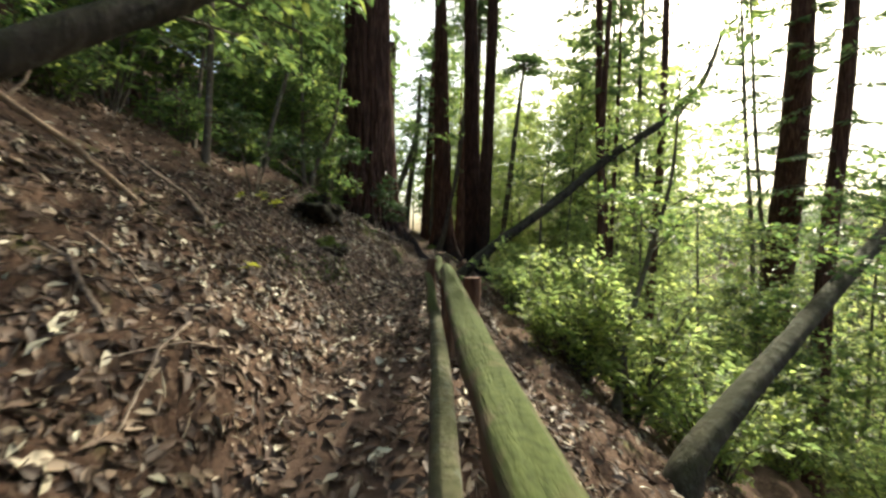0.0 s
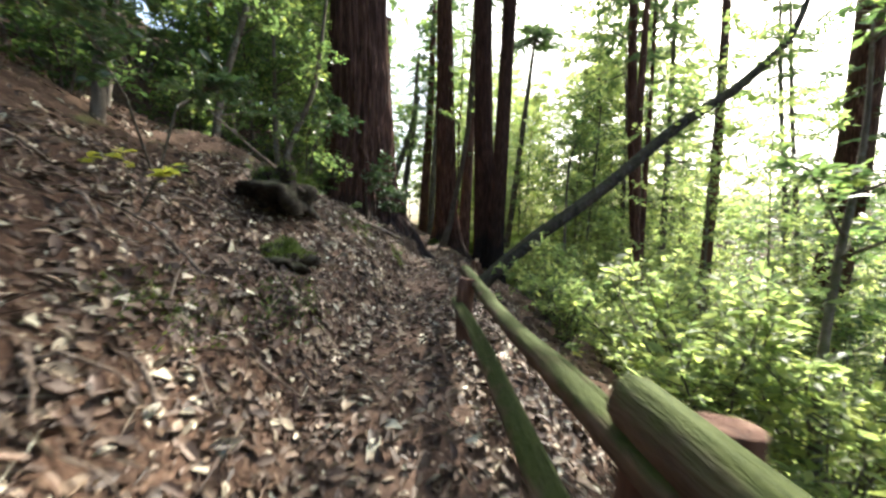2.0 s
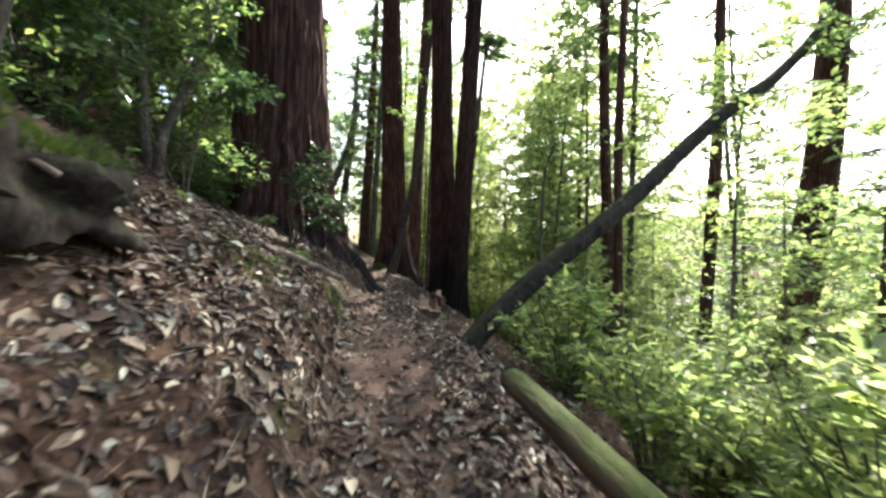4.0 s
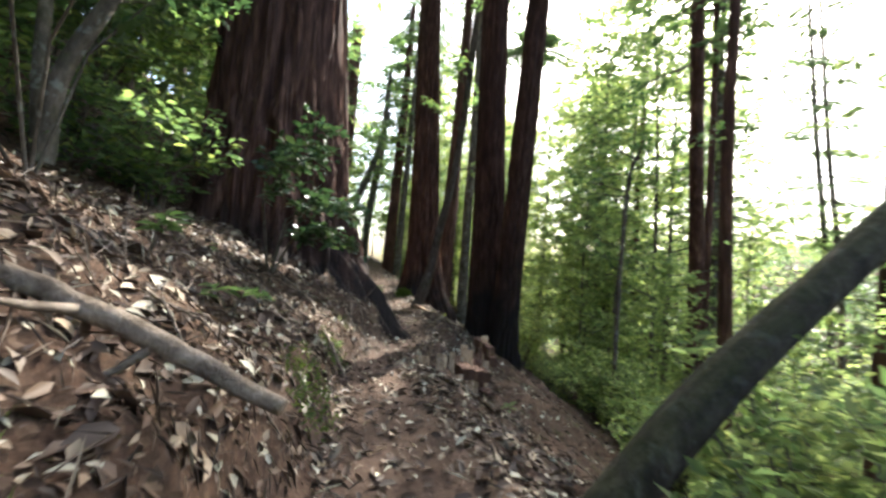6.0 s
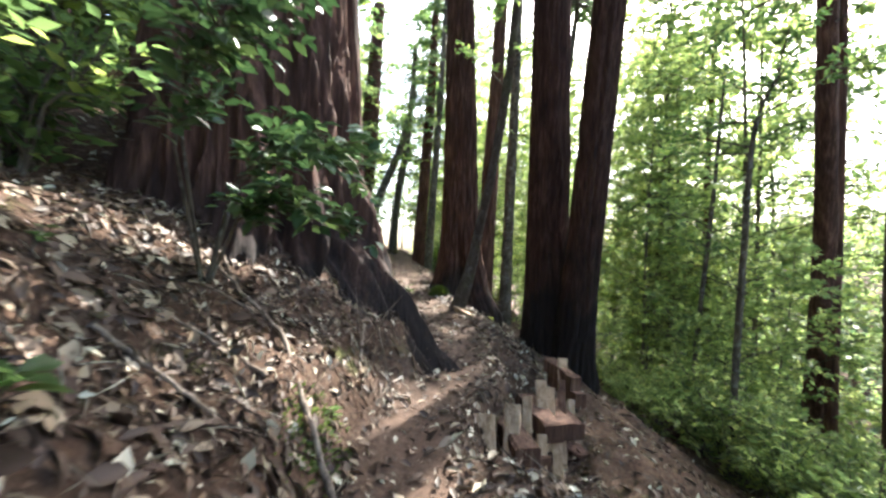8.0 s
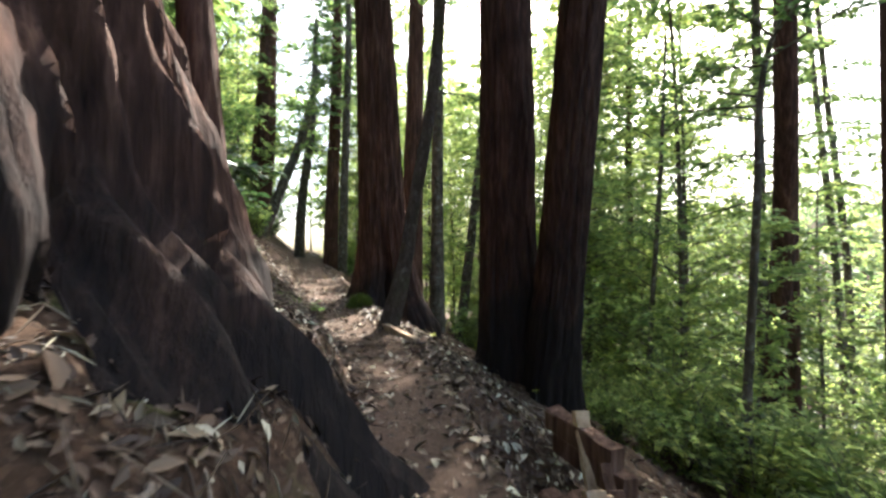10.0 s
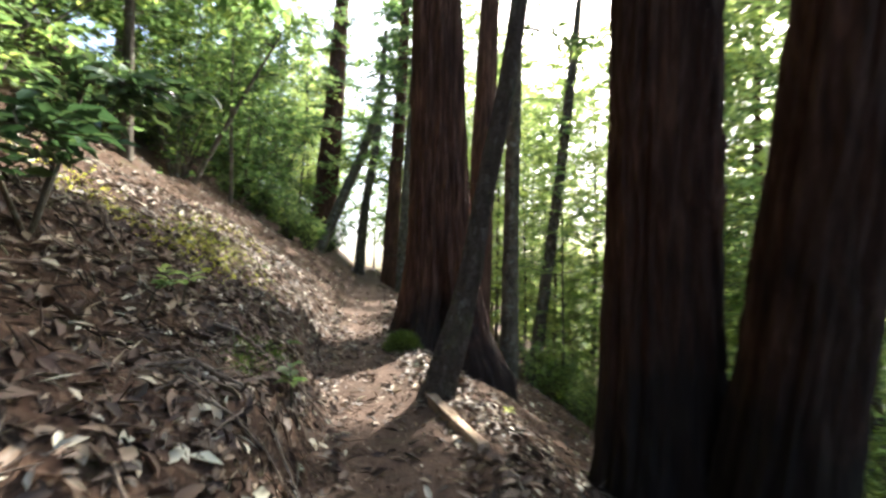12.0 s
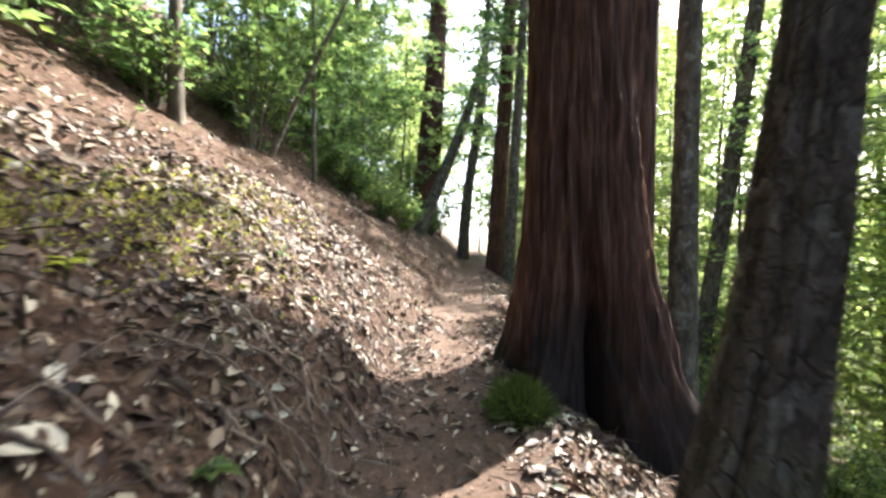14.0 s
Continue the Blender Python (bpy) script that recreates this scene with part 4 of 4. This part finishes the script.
def stick(pts, r, mat, label, seed, name="stick", twigs=0):
    q = np.array(pts, float)
    root = thing(name, tuple(q[0]), label, "stick")
    t = np.linspace(0, len(q) - 1, 22)
    p = np.stack([np.interp(t, np.arange(len(q)), q[:, k]) for k in range(3)], 1) - q[0]
    g = np.random.default_rng(seed)
    p[1:-1] += g.normal(0, min(r * .3, .006), (20, 3))
    s = Soup()
    tube(s, p, np.linspace(r, r * .55, 22), 10, furrow(seed, 2.5, .2))
    piece("shaft", s.mesh("shaft", mat), root)
    for _ in range(twigs):
        i = int(g.integers(4, 20))
        d = unit(g.normal(0, 1, 3) + (0, 0, .4)) * g.uniform(.2, .6)
        b = Soup()
        tube(b, [p[i], p[i] + d * .5 + g.normal(0, .03, 3), p[i] + d], [r * .4, r * .3, r * .1], 5, cap=False)
        piece("twig", b.mesh("twig", mat), root)
    return root


def on(x, y, up=0.0):
    return (x, y, ground_at(x, y) + up)


stick([(-2.62, 10.95, 1.80), (-2.16, 10.9, 1.65), (-1.7, 10.86, 1.49), (-1.19, 10.8, 1.27)], .055, TWIG, "broken weathered grey branch lying across the bank", 71, "fallen_branch", 2)
stick([on(-2.4, 4.2, .05), on(-2.9, 4.5, .12), on(-3.6, 4.6, .2)], .03, WEATHERED, "pale dead stick on the bank", 72)
stick([(-2.2, 8.2, 1.9), (-2.62, 7.63, 2.33), (-3.6, 8.4, 3.0), (-4.4, 9.34, 3.5)], .018, TWIG, "long pale dead branch arching over the bank", 73, "dead_branch", 6)
stick([on(-1.35, 13.9, .03), on(-1.9, 14.6, .06), on(-2.5, 14.9, .08)], .02, TWIG, "thin dead stick on leaf litter", 74)
stick([(-4.4, 1.5, 4.1), (-3.4, 2.5, 2.55), (-2.9, 3.1, 2.0), (-2.6, 3.5, 1.55)], .035, WEATHERED, "bare leaning branch on the bank", 76, "dead_branch", 2)
bole_along("leaning_tree", [(-3.1, 1.35, 1.2), (-2.7, 1.9, 1.9), (-2.2, 2.55, 2.62), (-1.85, 3.1, 3.2), (-.9, 4.4, 5.0), (-.2, 5.4, 7.2)], [.14, .11, .105, .10, .09, .04], DARK_BARK, "dark trunk leaning over the bank and trail", 77, 20)
g = np.random.default_rng(19)
for i in range(90):
    y = float(g.uniform(1.5, 25))
    l, r, _ = trail(y)
    right = i % 4 == 0
    x = float(r + g.uniform(.2, 1.6)) if right else float(l - g.uniform(.15, 2.0))
    a, ln = g.uniform(0, 6.28), g.uniform(.3, .9)
    pts = [on(x + math.cos(a) * ln * k, y + math.sin(a) * ln * k, .015 + (.05 if k == .5 else 0) * g.uniform(.3, 1.6)) for k in (0, .5, 1)]
    stick(pts, float(g.uniform(.006, .015)), TWIG, "thin dead twig lying on the litter", 400 + i, "twig", int(g.integers(0, 3)))

for i in range(44):
    y = float(g.uniform(18.8, 24.5)) if i < 30 else float(g.uniform(4, 14.5))
    l, r, _ = trail(y)
    x, slip, ln = float(l - g.uniform(.25, .9)), float(g.uniform(-.35, .35)), float(g.uniform(.25, .55))
    pts = [on(x, y, .02), on(x + ln * .35, y + slip * .25, .05 + .05 * g.uniform(0, 1)), on(x + ln * .7, y + slip * .7, .05), on(x + ln, y + slip, .01)]
    stick(pts, float(g.uniform(.005, .013)), TWIG, "pale exposed root hanging from the cut bank", 700 + i, "exposed_root", int(g.integers(0, 2)))


def mound(name, x, y, rx, ry, rz, mat, label, seed, blades=0, leaf=None, blade=.18, lump=.22, up=0.0, lowest=3):
    """A lumpy hummock with moss or blades growing on it."""
    root = thing(name, on(x, y, up), label, "plant")
    n, m = 48, 22
    th, ph = np.meshgrid(np.linspace(0, 2 * np.pi, n, endpoint=False), np.linspace(-.9, np.pi / 2, m))
    d = np.stack([np.cos(th) * np.cos(ph), np.sin(th) * np.cos(ph), np.sin(ph)], -1)
    f = 1 + lump * fbm(d[..., 0] * 2.1 + seed, d[..., 1] * 2.1 + d[..., 2] * 1.7, seed)
    v = (d * f[..., None] * (rx, ry, rz)).reshape(-1, 3)
    i, j = np.meshgrid(np.arange(m - 1), np.arange(n), indexing="ij")
    a, b = (i * n + j).ravel(), (i * n + (j + 1) % n).ravel()
    s = Soup()
    s.add(v, np.stack([a, b, b + n, a + n], 1))
    piece("hummock", s.mesh("hummock", mat), root)
    if blades:
        gg = np.random.default_rng(seed)
        pick = v[gg.integers(n * lowest, len(v), blades)]
        s = Soup()
        ax = unit(pick / (rx, ry, rz)) + gg.normal(0, .35, (blades, 3)) + (0, 0, .25)
        leaves(s, pick * .97, ax, unit(gg.normal(0, 1, (blades, 3))), blade * gg.uniform(.5, 1.3, blades), .006, fold=.3)
        piece("sward", s.mesh("sward", leaf, False), root, kind="stuff")
    return root


MOSS = bark_material("moss_cushion", (0.03, 0.035, 0.008), (0.06, 0.075, 0.014), (0.10, 0.12, 0.03), moss=1.0, grain=(6, 6, 6))
mound("grass_tuft", -.66, 23.3, .19, .25, .13, MOSS, "rounded tuft of green grass beside the trail", 5, 2200, GRASS, .15)
mound("mossy_stump", -2.5, 8.35, .34, .66, .27, DARK_BARK, "dark rotten stump topped with drooping green moss", 6, 5200, GRASS, .075, .5, .30, 12)
mound("mossy_stump", -2.0, 7.1, .22, .40, .15, DARK_BARK, "low rotten log end with green moss on the bank", 16, 2200, GRASS, .06, .5, .05, 12)


def moss(x, y, rx, ry, n, mat, label, seed):
    """A low mat of moss blades lying on the ground."""
    gg = np.random.default_rng(seed)
    a, q = gg.uniform(0, 6.28, n), np.sqrt(gg.uniform(0, 1, n)) * (1 + .3 * np.sin(gg.uniform(0, 6.28, n) * 3))
    px, py = x + np.cos(a) * q * rx, y + np.sin(a) * q * ry
    z, nr = lie_on(px, py)
    s = Soup()
    leaves(s, np.stack([px, py, z - .005], 1), nr + gg.normal(0, .6, (n, 3)), gg.normal(0, 1, (n, 3)), .045 * gg.uniform(.5, 1.4, n), .014, fold=.3)
    tagged(new("moss_mat", s.mesh("moss_mat", mat, False)), label, "moss", kind="stuff")


moss(-1.72, 6.3, .22, .6, 900, GRASS, "dark green moss growing on the cut bank", 7)
moss(-1.45, 12.6, .2, .4, 600, GRASS, "yellow-green moss on the cut bank", 8)
moss(-1.72, 20.3, .2, .4, 600, GRASS, "yellow-green moss on the cut bank", 9)
moss(-3.1, 22.8, .6, .9, 700, LEAF_YELLOW, "yellow-green moss on the sunny bank", 10)
moss(-3.9, 24.6, .6, .9, 500, LEAF_YELLOW, "yellow-green moss on the sunny bank", 11)
moss(-3.2, 22.0, .45, .7, 800, LEAF_YELLOW, "yellow-green moss on the sunny bank", 14)
moss(-3.45, 23.2, .5, .7, 700, LEAF_YELLOW, "yellow-green moss on the sunny bank", 15)
moss(-3.9, 21.3, .5, .6, 600, LEAF_YELLOW, "yellow-green moss on the sunny bank", 16)
moss(-2.0, 5.2, .25, .4, 500, GRASS, "green moss among dead leaves", 17)
moss(-1.9, 10.0, .3, .4, 600, GRASS, "green moss among dead leaves", 12)
moss(-1.55, 14.2, .15, .4, 400, GRASS, "green moss among dead leaves", 13)


def sprout(x, y, n, size, mat, label, seed, height=.2, name="seedling", wide=.5):
    gg = np.random.default_rng(seed)
    root = thing(name, on(x, y), label, "plant")
    st = Soup()
    tops = []
    for k in range(max(1, n // 7)):
        a = gg.uniform(0, 6.28)
        top = np.array([math.cos(a) * height * .5, math.sin(a) * height * .5, height * gg.uniform(.7, 1.1)])
        tube(st, [(0, 0, -.05), top * .5 + (0, 0, .03), top], [.006, .005, .003], 5, cap=False)
        tops.append(top)
    piece("stem", st.mesh("stem", GREY_BARK), root)
    for k in range(n):
        a = k * 2.4 + gg.uniform(-.3, .3)
        ax = np.array([[math.cos(a), math.sin(a), gg.uniform(-.1, .5)]])
        s = Soup()
        leaves(s, np.array([tops[k % len(tops)] * gg.uniform(.6, 1)]), ax, np.array([[0, 0, 1.0]]) + gg.normal(0, .2, (1, 3)), size * gg.uniform(.7, 1.2), size * wide, fine=True)
        piece("leaf", s.mesh("leaf", mat, False), root)


sprout(-1.98, 12.3, 14, .16, LEAF_OAK, "low seedling with broad dark green leaves", 1, .22)
sprout(-1.99, 12.85, 10, .13, LEAF_OAK, "low seedling with broad dark green leaves", 2, .18)
sprout(-2.65, 5.9, 24, .11, LEAF_YELLOW, "small shrub with bright yellow-green leaves", 3, .45)
sprout(-2.45, 12.1, 16, .15, LEAF_OAK, "leafy seedling on the sunlit bank", 4, .3)
sprout(-1.75, 10.2, 8, .13, LEAF_OAK, "low seedling with broad green leaves", 5, .15)
sprout(-1.45, 14.6, 8, .10, LEAF_OAK, "small green seedling in the litter", 6, .25)
sprout(-1.75, 21.4, 8, .12, LEAF_OAK, "low green seedling on the bank", 7, .15)
sprout(-1.3, 19.8, 12, .13, LEAF_OAK, "leafy seedling at the trail edge", 8, .3)
sprout(-2.3, 20.3, 14, .12, LEAF_SUNLIT, "light green seedling on the bank", 9, .3)
g = np.random.default_rng(23)
for i in range(30):
    y = float(g.uniform(2, 27))
    l, r, _ = trail(y)
    x = float(l - g.uniform(.5, 2.8)) if i % 3 else float(r + g.uniform(.6, 2.0))
    sprout(x, y, int(g.integers(5, 12)), float(g.uniform(.06, .12)), LEAF_OAK if i % 4 else LEAF_YELLOW, "small green seedling in the litter", 600 + i, float(g.uniform(.1, .3)))


def spread_shrub(x, y, z0, arms, size, label, seed, per=13, twigs=17):
    """A broad-leaved shrub with arching arms, each a list of points."""
    gg = np.random.default_rng(seed)
    root = thing("shrub", (x, y, z0), label, "shrub")
    sb, sl = Soup(), Soup()
    for arm in arms:
        p = np.array([(x, y, z0 - .1), *arm]) - (x, y, z0)
        limb = Soup()
        tube(limb, p, np.linspace(.016, .005, len(p)), 6, cap=False)
        branch = piece("branch", limb.mesh("branch", GREY_BARK), root)
        sl = Soup()
        limb_sprays(gg, p[1:], twigs, .32, per, sb, sl, size, .5, fine=True, flat=.45, lo=.1)
        piece("foliage", sl.mesh("foliage", LEAF_SHADED, False), branch, kind="stuff")
    piece("twigwork", sb.mesh("twigwork", GREY_BARK), root, kind="stuff")


spread_shrub(-2.5, 14.7, ground_at(-2.5, 14.7), [[(-2.3, 14.6, 2.2), (-1.9, 14.3, 2.5), (-1.45, 13.95, 2.35)], [(-2.2, 14.5, 2.0), (-1.85, 14.25, 2.15), (-1.5, 14.1, 2.0)], [(-2.5, 14.3, 2.4), (-2.2, 13.9, 2.8), (-1.8, 13.6, 2.9)],
             [(-2.6, 14.5, 2.6), (-2.3, 14.4, 3.1), (-1.9, 14.3, 3.4)], [(-2.4, 14.9, 2.3), (-1.9, 14.9, 2.6), (-1.5, 14.8, 2.4)]], .12, "shrub with broad glossy leaves, coloured dark for shade, before the redwood", 41)
spread_shrub(-3.6, 12.6, ground_at(-3.6, 12.6), [[(-3.4, 12.4, 3.2), (-3.0, 12.2, 3.7), (-2.5, 12.0, 3.8)], [(-3.5, 12.2, 3.4), (-3.1, 11.6, 3.9), (-2.6, 11.2, 3.9)], [(-3.6, 13, 3.4), (-3.2, 13.1, 4.0), (-2.7, 13.0, 4.1)], [(-3.8, 11.9, 3.2), (-3.7, 11.0, 3.6), (-3.3, 10.4, 3.6)]], .13, "shrub with broad leaves arching over the bank", 42)
spread_shrub(-2.9, 19.7, ground_at(-2.9, 19.7), [[(-2.7, 19.6, 2.5), (-2.4, 19.4, 2.9), (-2.0, 19.2, 2.8)], [(-2.8, 19.4, 2.3), (-2.5, 19.0, 2.5), (-2.1, 18.8, 2.4)], [(-3.0, 20, 2.6), (-2.9, 20.3, 3.1), (-2.6, 20.5, 3.2)]], .12, "shrub with broad leaves on the bank", 43)
spread_shrub(-3.4, 7.2, ground_at(-3.4, 7.2), [[(-3.2, 7.2, 2.6), (-2.9, 7.3, 2.9), (-2.6, 7.3, 2.9)], [(-3.4, 6.8, 2.6), (-3.3, 6.2, 3.0), (-3.0, 5.8, 3.0)], [(-3.5, 7.7, 2.8), (-3.4, 8.3, 3.2), (-3.1, 8.7, 3.2)]], .12, "shrub with broad leaves on the bank", 44)


# ---- slanting stems on the bank behind the giant ----
for k, (pts, r) in enumerate([([(-4.6, 13.9, 2.6), (-4.5, 13.9, 3.6), (-3.9, 14.0, 5.2), (-3.6, 14.0, 7.5)], .085), ([(-4.9, 14.2, 2.8), (-5.0, 14.2, 4.0), (-5.1, 14.3, 6), (-5.2, 14.3, 9)], .07), ([(-5.0, 11.2, 3.0), (-4.9, 11.3, 4.2), (-4.5, 11.6, 6.4), (-4.4, 11.6, 9)], .07)]):
    bole_along("sapling", pts, [r * 1.3, r, r * .8, r * .4], GREY_BARK, "slanting grey stem on the bank", 80 + k, 14)


# ---- timber crib holding the trail edge ----
crib = thing("timber_crib", (.2, 16.2, ground_at(.2, 16.2)), "crib of split timber blocks and pale stakes at the trail edge", "retaining wall")
CO = np.array(crib.location)


def block(a, b, w, h, mat, seed, name, label=""):
    """A rough squared timber from a to b."""
    a, b = np.array(a, float), np.array(b, float)
    gg = np.random.default_rng(seed)
    d = unit(b - a)
    side = unit(np.cross(d, (0, 0, 1.0)) if abs(d[2]) < .9 else np.cross(d, (0, 1.0, 0)))
    up = np.cross(side, d)
    bm = bmesh.new()
    rings = []
    prof = [(-.5, -.42), (-.42, -.5), (.42, -.5), (.5, -.42), (.5, .42), (.42, .5), (-.42, .5), (-.5, .42)]
    for t in np.linspace(0, 1, 6):
        c = a + (b - a) * t - CO
        rings.append([bm.verts.new(tuple(c + side * (u + gg.normal(0, .04)) * w + up * (v + gg.normal(0, .04)) * h)) for u, v in prof])
    for q, r in zip(rings, rings[1:]):
        for i in range(8):
            bm.faces.new((q[i], q[(i + 1) % 8], r[(i + 1) % 8], r[i]))
    bm.faces.new(rings[0][::-1])
    bm.faces.new(rings[-1])
    me = bpy.data.meshes.new(name)
    bm.normal_update()
    bm.to_mesh(me)
    bm.free()
    me.materials.append(mat)
    piece(name, me, crib, label)


for k, (x, y, z, w) in enumerate([(-.04, 15.62, .14, .22), (.36, 16.16, .12, .22), (.60, 16.45, .02, .16), (.74, 16.55, -.02, .15), (.86, 16.68, -.42, .20), (1.0, 17.35, .26, .15), (1.03, 17.25, .08, .16), (.70, 16.9, -.2, .16), (.2, 16.0, -.14, .16)]):
    block((x + .02, y - .30, z - .02), (x - .12, y + .45, z + .04), w, .18, TIMBER, 10 + k, "block", "dark-ended squared timber block")
for k, (x, y, top, w) in enumerate([(-.42, 15.35, .47, .20), (-.1, 15.67, .45, .15), (.12, 16.0, .42, .09), (.37, 16.39, .47, .12), (.5, 16.5, .36, .11), (.24, 15.85, .1, .10), (.46, 16.05, .02, .10), (.58, 16.3, .0, .11), (.68, 16.62, .30, .09), (.76, 16.85, .35, .07), (.96, 17.46, .47, .13), (.1, 15.72, .02, .08), (.9, 16.9, .1, .08)]):
    block((x - .05, y - .30, top - .60), (x, y, top), w, w * .45, TIMBER if k in (8, 9) else SPLIT, 30 + k, "stake", "pale split stake leaning against the blocks")

board = thing("edging_board", on(-.2, 20.7), "weathered grey board edging the trail beside a leaning tree", "board")
CO = np.array(board.location)
crib = board
block((-.36, 21.15, .64), (.0, 20.05, .58), .09, .14, WEATHERED, 51, "plank")
